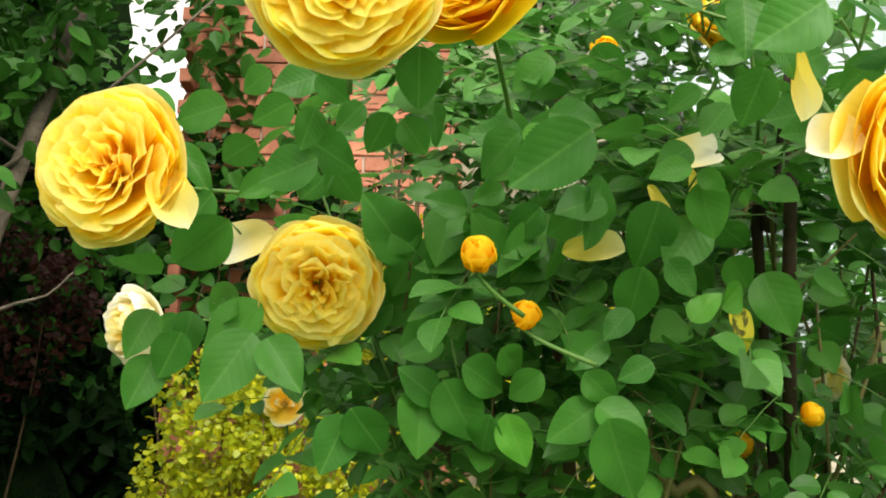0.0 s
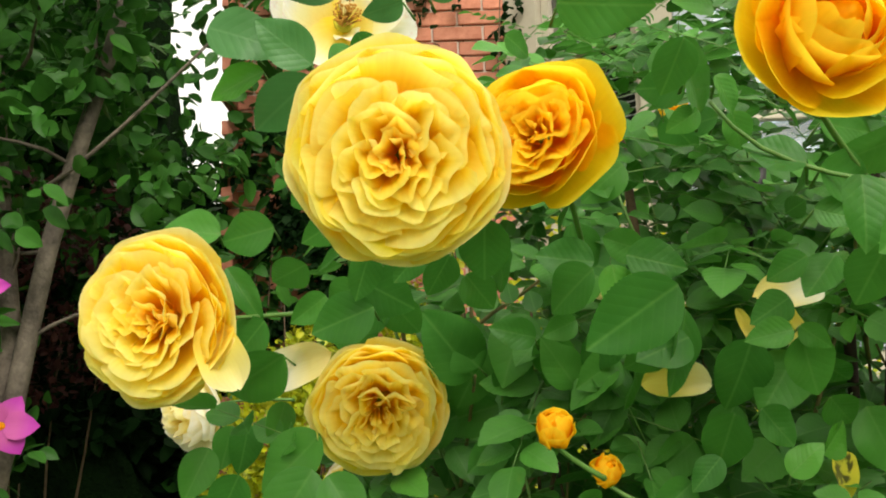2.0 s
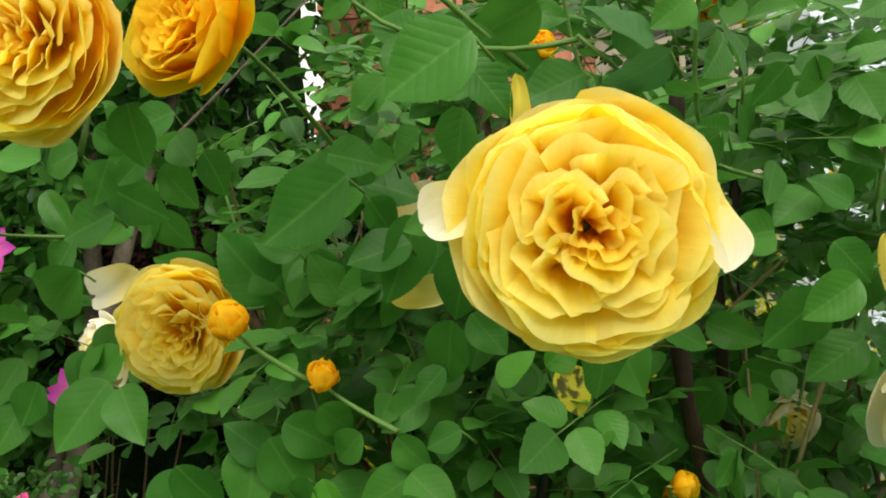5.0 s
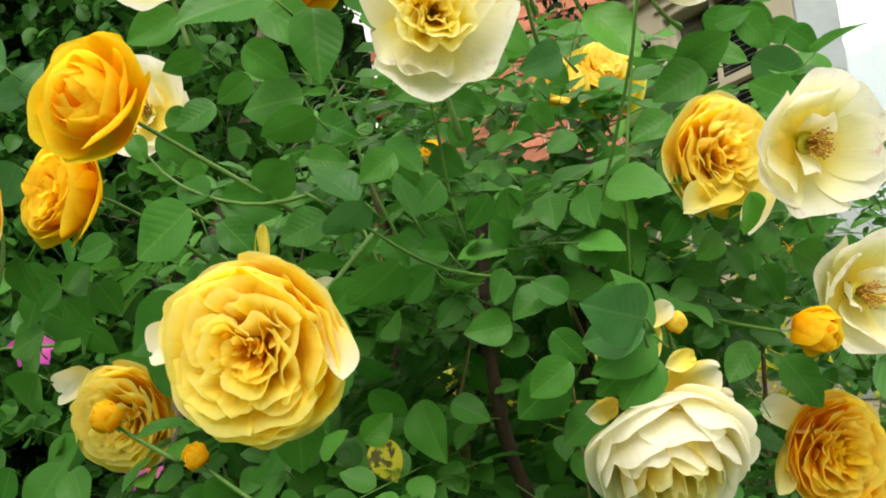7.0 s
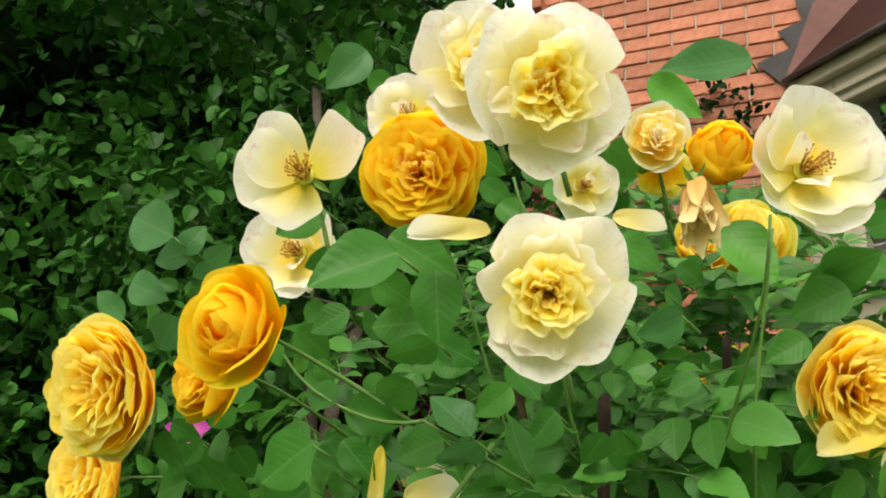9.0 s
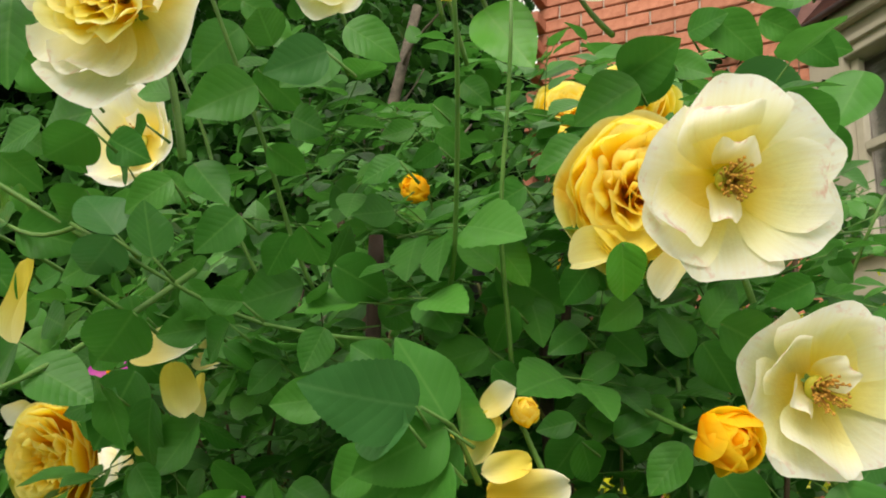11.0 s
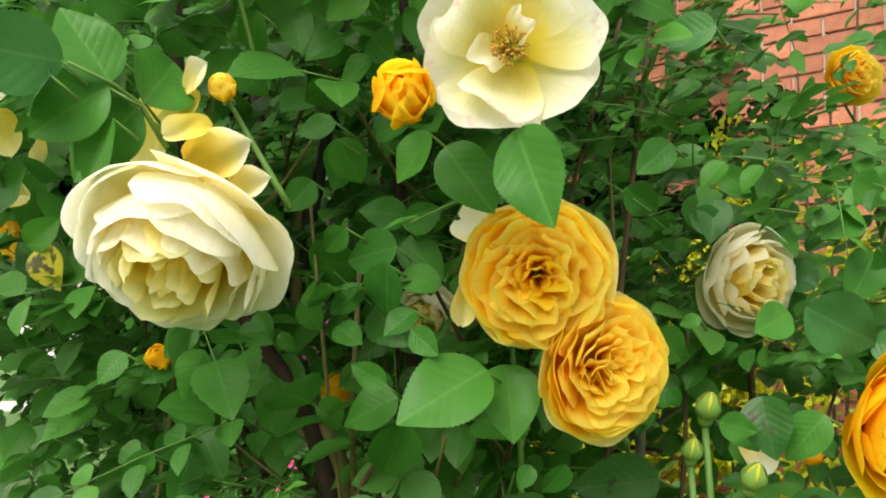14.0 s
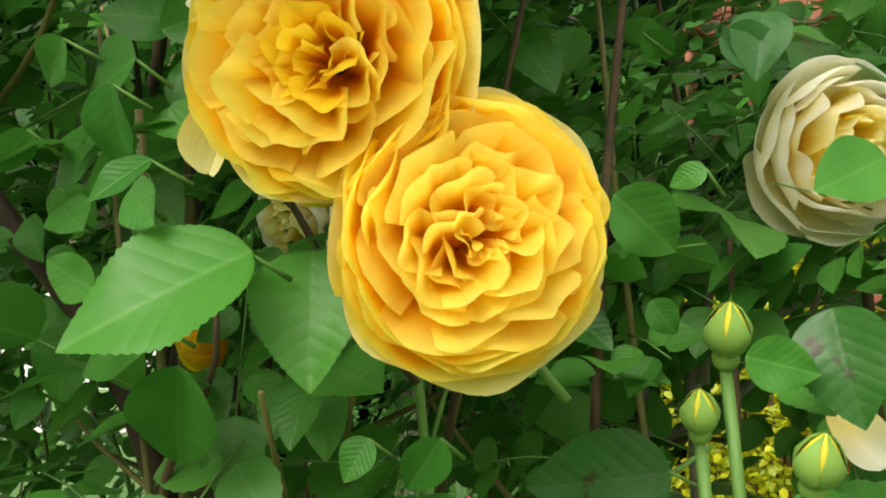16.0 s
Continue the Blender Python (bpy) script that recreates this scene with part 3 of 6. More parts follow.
shrub("far_tree", "tall dark leafy tree far behind the house corner", (-4.95, 8.0, 0.0), [((0.0, 0.0, 3.8), (1.45, 0.9, 4.6), 6000)], 0.17, SHADED_TREE_LEAF, 14, 9, high=1.6, clump=0, core=1)
shrub("euonymus", "golden variegated euonymus bush against the brick wall", (-0.90, 3.30, 0.0),
      [((0.0, 0.0, 0.75), (0.62, 0.34, 0.72), 7140), ((-0.05, -0.05, 1.15), (0.46, 0.30, 0.50), 4420), ((0.12, 0.1, 1.42), (0.42, 0.25, 0.35), 2890), ((0.35, 0.15, 1.95), (0.2, 0.14, 0.3), 510), ((0.95, -0.15, 1.15), (0.5, 0.3, 0.62), 3060), ((1.1, 0.05, 1.85), (0.3, 0.15, 0.35), 510), ((1.45, -0.1, 1.2), (0.6, 0.25, 0.7), 3400), ((0.65, -0.05, 1.65), (0.5, 0.2, 0.45), 1360)],
      0.030, GOLD_LEAF, 21, 12, ROUND, 7.0, 1.1)
shrub("ground_cover", "low pale green leafy plants below the bay window", (1.55, 2.75, 0.0), [((0.0, 0.0, 0.25), (1.0, 0.6, 0.42), 2600), ((-0.5, -0.5, 0.2), (0.5, 0.4, 0.35), 900)], 0.05, COVER_LEAF, 24, 6, SMALL, 4.0, 0.3)
shrub("wall_creeper", "dark green creeper climbing the brick wall corner", (-1.28, 3.66, 0.0), [((0.02, -0.02, 2.25), (0.2, 0.07, 0.36), 620), ((0.32, 0.0, 2.05), (0.26, 0.08, 0.34), 620), ((0.16, -0.03, 1.75), (0.26, 0.08, 0.32), 520), ((0.62, 0.05, 2.2), (0.22, 0.06, 0.3), 260)], 0.055, SHADED_HEDGE_LEAF, 31, 5, SMALL, 6.0, 2.3)
shrub("wall_creeper", "green creeper sprigs on the brick wall beside the window", (-0.42, 3.86, 0.0), [((-0.1, -0.02, 3.35), (0.2, 0.06, 0.35), 150), ((0.28, -0.03, 3.0), (0.1, 0.05, 0.25), 60)], 0.05, SHADED_HEDGE_LEAF, 33, 3, SMALL, 6.0, 3.2)


def flower_shrub(name, label, at, clouds, size, material, petals, blooms, seed, petal_size):
    t = shrub(name, label, at, clouds, size, material, seed, 8, SMALL, 7.0, 0.5)
    rnd = random.Random(seed + 1)
    for k in range(blooms):
        c, r, _ = clouds[k % len(clouds)]
        d = rand_dir(rnd)
        d.y = -abs(d.y)
        d.z = abs(d.z) * 0.7
        p = Vector(c) + Vector(d[i] * r[i] * 1.02 for i in range(3))
        face = (Vector((rnd.uniform(-0.4, 0.6), -0.8, 0.5))).normalized()
        q = face.to_track_quat("Z", "Y").to_matrix()
        places = []
        for j in range(5):
            a = 2 * math.pi * j / 5 + rnd.uniform(-0.2, 0.2)
            out = q @ Vector((math.cos(a), math.sin(a), 0.35))
            places.append(blade(p, p + out * petal_size * rnd.uniform(0.85, 1.1), face, 1.5))
        piece("blossom", leaves_mesh("blossom", places, petals, ROUND), t)
    return t


flower_shrub("azalea", "low azalea shrub with scattered pink blossoms", (-0.95, 1.75, 0.0), [((0.0, 0.0, 0.72), (0.5, 0.35, 0.36), 1700), ((-0.55, 0.3, 0.75), (0.4, 0.3, 0.4), 1200)], 0.032, AZALEA_LEAF, PINK, 26, 41, 0.020)
flower_shrub("azalea", "spreading azalea shrub with pink blossoms in deep shade behind the canes", (-0.62, 2.15, 0.0), [((0.0, 0.0, 0.62), (0.42, 0.3, 0.36), 1300), ((0.4, -0.05, 0.55), (0.35, 0.28, 0.36), 1000)], 0.032, AZALEA_LEAF, PINK, 24, 52, 0.019)
flower_shrub("azalea", "azalea shrub with pink blossoms beyond the rose stems", (-1.25, 2.35, 0.0), [((0.0, 0.0, 0.55), (0.6, 0.4, 0.45), 2200), ((0.75, 0.35, 0.5), (0.5, 0.35, 0.42), 1500)], 0.034, AZALEA_LEAF, PINK, 30, 45, 0.022)


def clematis(p, face, seed, size):
    rnd = random.Random(seed)
    f = Vector(face).normalized()
    q = f.to_track_quat("Z", "Y").to_matrix().to_4x4()
    t = thing("clematis_flower", "open magenta clematis flower with broad petals", "flower", "magenta clematis flowers", Matrix.Translation(p) @ q)
    for j in range(6):
        a = 2 * math.pi * j / 6 + rnd.uniform(-0.12, 0.12)
        m = blade((0, 0, 0), (size * math.cos(a), size * math.sin(a), size * rnd.uniform(-0.1, 0.3)), (0, 0, 1), rnd.uniform(0.95, 1.2))
        piece("petal", leaves_mesh("petal", [m], MAGENTA, ROUND), t)
    bm = bmesh.new()
    bmesh.ops.create_icosphere(bm, subdivisions=2, radius=0.12 * size)
    part("stamen_tuft", bm, GOLD, t, "pale yellow stamens")
    part("stem", tube_bm(arc((0, 0, -0.002), (0.02, -0.05, -0.25), 0.02, 6, 0.01, seed), 0.0016, 5), GREEN_STEM, t)


# ---- roses ----
def petal_mesh(rim, high, wide, seed, ruffle=0.05, curl=0.0, bulge=1.1, foot=-0.55, wrap=1.0, notch=0.05, nu=8, nv=8, crease=0.0):
    """One petal round the flower's axis (z), on its +x side; the flower's radius is 1."""
    rnd = random.Random(seed)
    ph = [rnd.uniform(0, 6.28) for _ in range(4)]
    fr = [rnd.uniform(2.0, 3.4), rnd.uniform(4.0, 6.5)]
    b0, b1, b2, b3 = (0.05, foot), (rim * 0.75 * bulge, foot - 0.02), (rim * bulge, foot * 0.25 + high * 0.35), (rim, high)
    vs, uvs, faces = [], [], []
    for j in range(nv + 1):
        for i in range(nu + 1):
            u = 2 * i / nu - 1
            long = 1 - 0.24 * abs(u) ** 2.4 - notch * math.exp(-(u / 0.3) ** 2) + 0.025 * math.sin(fr[0] * 1.5 * u + ph[0])
            v = j / nv * long
            s = 1 - v
            rho = s**3 * b0[0] + 3 * s * s * v * b1[0] + 3 * s * v * v * b2[0] + v**3 * b3[0]
            z = s**3 * b0[1] + 3 * s * s * v * b1[1] + 3 * s * v * v * b2[1] + v**3 * b3[1]
            edge = max(0.0, v - 0.55) / 0.45
            rho += curl * edge**2 - crease * math.sqrt(u * u + 0.05) * v
            z -= abs(curl) * 0.45 * edge**2
            rho += ruffle * v * v * math.sin(fr[0] * u * 1.6 + ph[1]) * (0.4 + abs(u))
            z += ruffle * 0.7 * v * v * math.sin(fr[0] * 1.5 * u + ph[2])
            w = wide * (0.22 + 0.78 * math.sin(math.pi / 2 * min(1.0, v / 0.62)))
            side = u * w
            a = side / max(rho, 0.30 * wide + 0.05) * wrap
            a = max(-2.4, min(2.4, a))
            flat = 1 - wrap
            vs.append((rho * math.cos(a), rho * math.sin(a) + flat * side, z))
            uvs.append((i / nu, v))
    for j in range(nv):
        for i in range(nu):
            a = j * (nu + 1) + i
            faces.append((a, a + 1, a + nu + 2, a + nu + 1))
    return vs, faces, uvs


PETALS = {}


def petal_kind(key, material, variants, **k):
    """A few alike petals that share their meshes between all the flowers."""
    if (key, material.name) not in PETALS:
        PETALS[key, material.name] = [mesh_of("petal", *petal_mesh(seed=hash_of(key) + s, **k), material) for s in range(variants)]
    return PETALS[key, material.name]


def hash_of(text):
    return sum(ord(c) * (i + 3) for i, c in enumerate(text)) * 7


def fold_mesh(rim, half, fold, seed, foot=-0.34, crown=0.27, ruffle=0.028, nu=12, nv=7):
    """One small folded petal of the crowded heart: its keel points outwards, its wings turn back to the axis."""
    rnd = random.Random(seed)
    ph = [rnd.uniform(0, 6.28) for _ in range(4)]
    keel = rnd.uniform(0.75, 1.5)
    skew = rnd.uniform(-0.25, 0.25)
    beak = rnd.uniform(0.0, 0.07)
    vs, uvs, faces = [], [], []
    for j in range(nv + 1):
        v = j / nv
        for i in range(nu + 1):
            u = 2 * i / nu - 1
            x1 = rim - fold * abs(u - skew * (1 - abs(u))) ** keel + 0.018 * math.sin(6.1 * u + ph[0])
            y1 = half * math.sin(u * 1.35) / math.sin(1.35)
            r = math.hypot(x1, y1)
            top = crown - 0.5 * (r - 0.42) ** 2 + beak * (1 - abs(u)) - 0.05 * u * u
            top += ruffle * (math.sin(4.4 * u + ph[1]) + 0.4 * math.sin(7.7 * u + ph[2]))
            x0, y0 = 0.30 * rim, 0.25 * y1
            lean = v**0.85
            edge = max(0.0, v - 0.7) / 0.3
            out = (0.03 + 0.02 * math.sin(5 * u + ph[3])) * edge**2
            x, y = x0 + (x1 - x0) * lean, y0 + (y1 - y0) * v**0.6
            k = 1 + out / max(0.1, r)
            vs.append((x * k, y * k, foot + (top - foot) * v - 0.02 * edge**2))
            uvs.append((i / nu, 0.25 + 0.75 * v))
    for j in range(nv):
        for i in range(nu):
            a = j * (nu + 1) + i
            faces.append((a, a + 1, a + nu + 2, a + nu + 1))
    return vs, faces, uvs


# the heart from outside in: petals, rim radius, half width, depth of the fold
NEST = [(7, 0.90, 0.42, 0.16), (8, 0.77, 0.35, 0.20), (8, 0.63, 0.29, 0.21), (7, 0.49, 0.25, 0.20), (6, 0.35, 0.19, 0.15), (5, 0.22, 0.13, 0.08), (3, 0.11, 0.08, 0.03)]


def fold_kind(level, material):
    key = ("fold", level, material.name)
    if key not in PETALS:
        _, rim, half, fold = NEST[level]
        PETALS[key] = [mesh_of("petal", *fold_mesh(rim, half, fold, 400 + 31 * level + s), material) for s in range(6)]
    return PETALS[key]


def heart_petals(t, rnd, material, deep, scale=1.0, count=5, lift=0.0, first=0):
    """The crowded heart of an old-fashioned rose: small folded petals that turn towards four or five quarters."""
    start = rnd.uniform(0, 360)
    step = 360 / count
    for level in range(first, len(NEST)):
        n, rim, half, fold = NEST[level]
        off = rnd.uniform(0, 360)
        for k in range(n):
            a = off + 360 * (k + rnd.uniform(-0.22, 0.22)) / n
            away = ((a - start) / step + 0.5) % 1.0 - 0.5
            strong = 0.0 if level < 1 else (0.7 if level < 3 else 1.15)
            yaw = -away * step * strong + rnd.uniform(-12, 12)
            shift = rnd.uniform(-0.045, 0.035)
            turn = Matrix.Translation((rim * 0.85, 0, 0)) @ Matrix.Rotation(radians(yaw), 4, "Z") @ Matrix.Translation((shift - rim * 0.85, 0, rnd.uniform(-0.06, 0.05)))
            size = Matrix.Diagonal((1.0, rnd.uniform(0.85, 1.15), rnd.uniform(0.88, 1.15), 1))
            m = Matrix.Translation((0, 0, lift)) @ Matrix.Diagonal((scale, scale, 1, 1)) @ Matrix.Rotation(radians(a), 4, "Z") @ turn @ size
            piece("petal", rnd.choice(fold_kind(level, deep if level > 3 else material)), t, m)


# rings of a bloom: petals, rim radius, rim height, half width, ruffle, outward curl, how far each may twist
ROSETTE = [("guard", 6, 1.00, -0.08, 0.78, 0.03, 0.09, 4), ("guard2", 7, 0.97, 0.03, 0.66, 0.035, 0.06, 6), ("cup", 8, 0.93, 0.10, 0.56, 0.04, 0.05, 9), ("outer", 9, 0.87, 0.16, 0.46, 0.05, 0.05, 14)]
CUPPED = [("wing", 5, 0.98, 0.12, 0.74, 0.04, 0.09, 5), ("bowl", 6, 0.84, 0.32, 0.64, 0.035, 0.0, 8), ("hold", 7, 0.70, 0.38, 0.50, 0.04, -0.05, 12)]
PEONY = [("skirt", 6, 1.02, -0.05, 0.70, 0.035, 0.10, 6), ("drape", 7, 0.92, 0.18, 0.62, 0.04, 0.02, 8), ("layer", 8, 0.78, 0.33, 0.52, 0.045, 0.0, 10), ("tier", 8, 0.62, 0.44, 0.42, 0.05, 0.0, 14),
         ("dome", 8, 0.45, 0.52, 0.32, 0.05, 0.0, 20), ("crest", 6, 0.28, 0.57, 0.24, 0.05, 0.0, 30), ("crown", 4, 0.13, 0.57, 0.15, 0.04, 0.0, 40)]
GLOBE = [("shell", 5, 0.42, 0.44, 0.78, 0.015, 0.05, 3), ("wrap", 4, 0.22, 0.60, 0.80, 0.015, 0.03, 5), ("roll", 3, 0.12, 0.68, 0.50, 0.02, 0.02, 8), ("nib", 3, 0.05, 0.72, 0.26, 0.02, 0.0, 16)]
WINGED = [("wing", 5, 1.0, 0.02, 0.70, 0.045, 0.07, 6), ("wing2", 4, 0.82, 0.20, 0.66, 0.04, 0.02, 14), ("ball", 4, 0.50, 0.38, 0.78, 0.015, 0.03, 4), ("lap", 4, 0.30, 0.46, 0.62, 0.015, 0.02, 6), ("furl", 3, 0.17, 0.52, 0.44, 0.02, 0.02, 8), ("tip", 3, 0.07, 0.56, 0.24, 0.02, 0.0, 16)]
OPEN = [("blade", 6, 1.0, 0.12, 0.66, 0.07, 0.12, 8), ("blade2", 3, 0.84, 0.24, 0.52, 0.08, 0.05, 20), ("curl", 2, 0.42, 0.06, 0.26, 0.08, 0.05, 50)]
BLOWN_HEAP = [("blade", 5, 1.0, 0.0, 0.72, 0.06, 0.10, 10), ("fold", 6, 0.82, 0.16, 0.44, 0.09, 0.03, 30)]
LIMP = [("limp", 6, 0.46, 0.80, 0.46, 0.13, 0.12, 25), ("limp2", 6, 0.28, 0.55, 0.32, 0.13, 0.08, 50), ("limp3", 4, 0.14, 0.28, 0.2, 0.1, 0.05, 60)]
HEARTS = {"rosette": (0.95, 5, 0.0, 0), "cupped": (0.88, 5, 0.12, 1), "heap": (0.85, 4, 0.0, 2)}


def sepals(parent, size, drop=0.5, foot=-0.55, count=5, closed=False):
    bm = bmesh.new()
    bmesh.ops.create_uvsphere(bm, u_segments=10, v_segments=7, radius=0.15)
    for v in bm.verts:
        v.co = Vector((v.co.x, v.co.y, v.co.z * 1.25 + foot - 0.10))
    for f in bm.faces:
        f.smooth = True
    calyx = part("calyx", bm, BUD_GREEN, parent, "green calyx")
    for k in range(count):
        a = 2 * math.pi * k / count + 0.3
        d = Vector((math.cos(a), math.sin(a), 0))
        tip = d * size * (0.30 if closed else 0.95) + Vector((0, 0, foot * 0.5 if closed else foot - drop * 0.35))
        if closed:
            tip.z = foot + 1.5 * size
        m = blade(d * 0.06 + Vector((0, 0, foot)), tip, d if closed else (0, 0, 1), 0.75)
        piece("sepal", SEPAL_MESH, calyx, Matrix(m.tolist()))


SEPAL_MESH = leaves_mesh("sepal", [np.eye(4)], BUD_GREEN, leaf_template(6, 0.0, 0.2, 0.1, 0.2))


def stamens(parent, r, seed):
    rnd = random.Random(seed)
    bm = bmesh.new()
    for k in range(60):
        a, q = rnd.uniform(0, 6.28), r * math.sqrt(rnd.uniform(0.02, 1))
        top = Vector((q * math.cos(a), q * math.sin(a), -0.10 + rnd.uniform(0.0, 0.16)))
        tube_bm([Vector((top.x * 0.4, top.y * 0.4, -0.42)), top], [0.008, 0.006], 3, bm)
        g = bmesh.ops.create_icosphere(bm, subdivisions=1, radius=0.022)
        bmesh.ops.translate(bm, verts=g["verts"], vec=top)
    tagged(part("stamen_tuft", bm, STAMEN, parent, "golden brown stamens"), kind="stuff")


BLOOMS = []


def rose(place, radius, face, rings, material, label, seed, stem_to=None, twist=0.0, missing=0.0, squash=1.0, centre=None, name="rose_bloom", category="rose", droop=0.0, calyx=True, bare_heart=False):
    rnd = random.Random(seed)
    f = Vector(face).normalized()
    m = Matrix.Translation(place) @ f.to_track_quat("Z", "Y").to_matrix().to_4x4() @ Matrix.Rotation(radians(twist), 4, "Z") @ Matrix.Diagonal((radius, radius * squash, radius, 1))
    t = thing(name, label, category, "roses on the bush", m)
    BLOOMS.append((Vector(place), radius * 1.02, f))
    for key, count, rim, high, wide, ruffle, curl, loose in rings:
        mat_here = GUARD if key == "guard" and material in (YELLOW, SUNNY, GOLD) else (PALE_CREAM if material is CREAM and key in ("skirt", "drape", "layer") else (CREAM_HEART if material is CREAM and key in ("dome", "crest", "crown") else material))
        globe = key in ("shell", "wrap", "roll", "nib", "ball", "lap", "furl", "tip")
        kinds = petal_kind(key, mat_here, 4, rim=rim, high=high, wide=wide, ruffle=ruffle, curl=curl, bulge=max(1.25, 0.62 / rim) if globe else (1.16 if rings is PEONY else (1.0 if rim > 0.8 or rings is CUPPED else 0.8)),
                           foot=-0.55 if rim > 0.9 or globe or rings in (CUPPED, OPEN, PEONY, LIMP) else (-0.38 if rim > 0.7 else (-0.17 if rim > 0.4 else -0.08)), wrap=0.9 if rim > 0.3 else 0.75, notch=0.05, nu=14 if wide > 0.4 else 10, nv=10 if wide > 0.4 else 8,
                           crease=0.09 if key == "fold" else 0.0)
        start = rnd.uniform(0, 360)
        for k in range(count):
            if missing and rnd.random() < missing:
                continue
            a = start + 360 * (k + rnd.uniform(-0.28, 0.28)) / count
            turn = Matrix.Translation((rim * 0.6, 0, 0)) @ Matrix.Rotation(radians(rnd.uniform(-loose, loose)), 4, "Z") @ Matrix.Translation((-rim * 0.6, 0, 0))
            tip = Matrix.Translation((0, 0, -0.5)) @ Matrix.Rotation(radians(rnd.uniform(-7, 7) + droop), 4, "Y") @ Matrix.Translation((0, 0, 0.5))
            size = Matrix.Diagonal((rnd.uniform(0.94, 1.05), rnd.uniform(0.88, 1.12), rnd.uniform(0.9, 1.12), 1))
            piece("petal", rnd.choice(kinds), t, Matrix.Rotation(radians(a), 4, "Z") @ turn @ tip @ size)
    heart = {id(ROSETTE): "rosette", id(CUPPED): "cupped", id(BLOWN_HEAP): "heap"}.get(id(rings))
    if heart:
        scale, count, lift, first = HEARTS[heart]
        heart_petals(t, rnd, BLOWN_HEART if heart == "heap" else material, centre or material, scale, rnd.choice((count, count, count - 1)), lift, first)
    if rings in (GLOBE, WINGED):
        bm = bmesh.new()
        bmesh.ops.create_uvsphere(bm, u_segments=12, v_segments=10, radius=0.25)
        for v in bm.verts:
            v.co.z = v.co.z * (2.2 if rings is GLOBE else 1.7) + (0.08 if rings is GLOBE else 0.0)
        for fc in bm.faces:
            fc.smooth = True
        part("bud_heart", bm, material, t, "petals furled at the heart")
    if bare_heart or rings is OPEN:
        stamens(t, 0.24, seed)
        bm = bmesh.new()
        bmesh.ops.create_uvsphere(bm, u_segments=12, v_segments=8, radius=0.17)
        for v in bm.verts:
            v.co.z = v.co.z * 0.3 - 0.48
        for fc in bm.faces:
            fc.smooth = True
        part("disc", bm, BUD_TIP, t, "yellow heart under the stamens")
    if calyx:
        sepals(t, 0.5)
    if stem_to is not None:
        inv = m.inverted()
        end = inv @ Vector(stem_to)
        end.z = min(end.z, -0.9)
        start_p = Vector((0, 0, -0.7))
        mid = Vector((0, 0, -1.5))
        pts = [(1 - s) ** 2 * start_p + 2 * s * (1 - s) * mid + s * s * end for s in (i / 9 for i in range(10))]
        part("stem", tube_bm(pts, [(0.0011 + 0.0001 * i) / radius for i in range(10)], 7), GREEN_STEM, t, "green flower stem")
    return t


def petal_template(stations=18, wide=0.46):
    vs, uvs, faces = [], [], []
    for i in range(stations + 1):
        t = i / stations
        w = wide * max(0.02, 1 - (2 * t ** 0.8 - 1) ** 2) ** 0.5 * (0.55 + 0.5 * t) * (1 + 0.07 * math.sin(7 * t + 1))
        for u in (-1, -0.75, -0.5, -0.25, 0, 0.25, 0.5, 0.75, 1):
            vs.append((u * w, t - 0.03 * (u == 0) * (i == stations), 0.75 * w * u * u + 0.05 * math.sin(6 * t + 3 * u) + 0.30 * (t - 0.5) ** 2))
            uvs.append((0.5 + 0.5 * u, t))
    for i in range(stations):
        for k in range(8):
            a = 9 * i + k
            faces.append((a, a + 1, a + 10, a + 9))
    return np.array(vs), faces, np.array(uvs)


PETAL_BLADE = petal_template()


def loose_petal(place, tip, face, material, label, wide=1.0):
    BLOOMS.append(((Vector(place) + Vector(tip)) / 2, 0.6 * (Vector(tip) - Vector(place)).length, Vector(face).normalized()))
    ob = new("petal", leaves_mesh("petal", [blade(place, tip, face, wide)], material, PETAL_BLADE))
    return tagged(ob, label, "petal", "loose petals")


# ---- the rose bush: canes and the mass of leaves ----
bush = thing("rose_bush", "tall leafy shrub rose with dark green leaves and brown canes", "rose bush", m=Matrix.Identity(4))
TOOTHED = leaf_template(14, 0.011, 0.17, 0.14, 0.35, 0.02)


ACROSS = [-0.4, -0.1, 0.0, 0.15, 0.3, 0.4, 0.5, 0.65, 0.8]
FACE_HIGH = [0.68, 0.68, 0.66, 0.60, 0.62, 0.71, 0.86, 1.04, 1.22]
FACE_LOW = [0.70, 0.70, 0.68, 0.67, 0.69, 0.81, 0.96, 1.12, 1.30]


def front(x, z=1.45):
    """How far back the leafy face of the bush begins."""
    k = min(1.0, max(0.0, (z - 1.25) / 0.2))
    return float(np.interp(x, ACROSS, FACE_HIGH)) * k + float(np.interp(x, ACROSS, FACE_LOW)) * (1 - k)


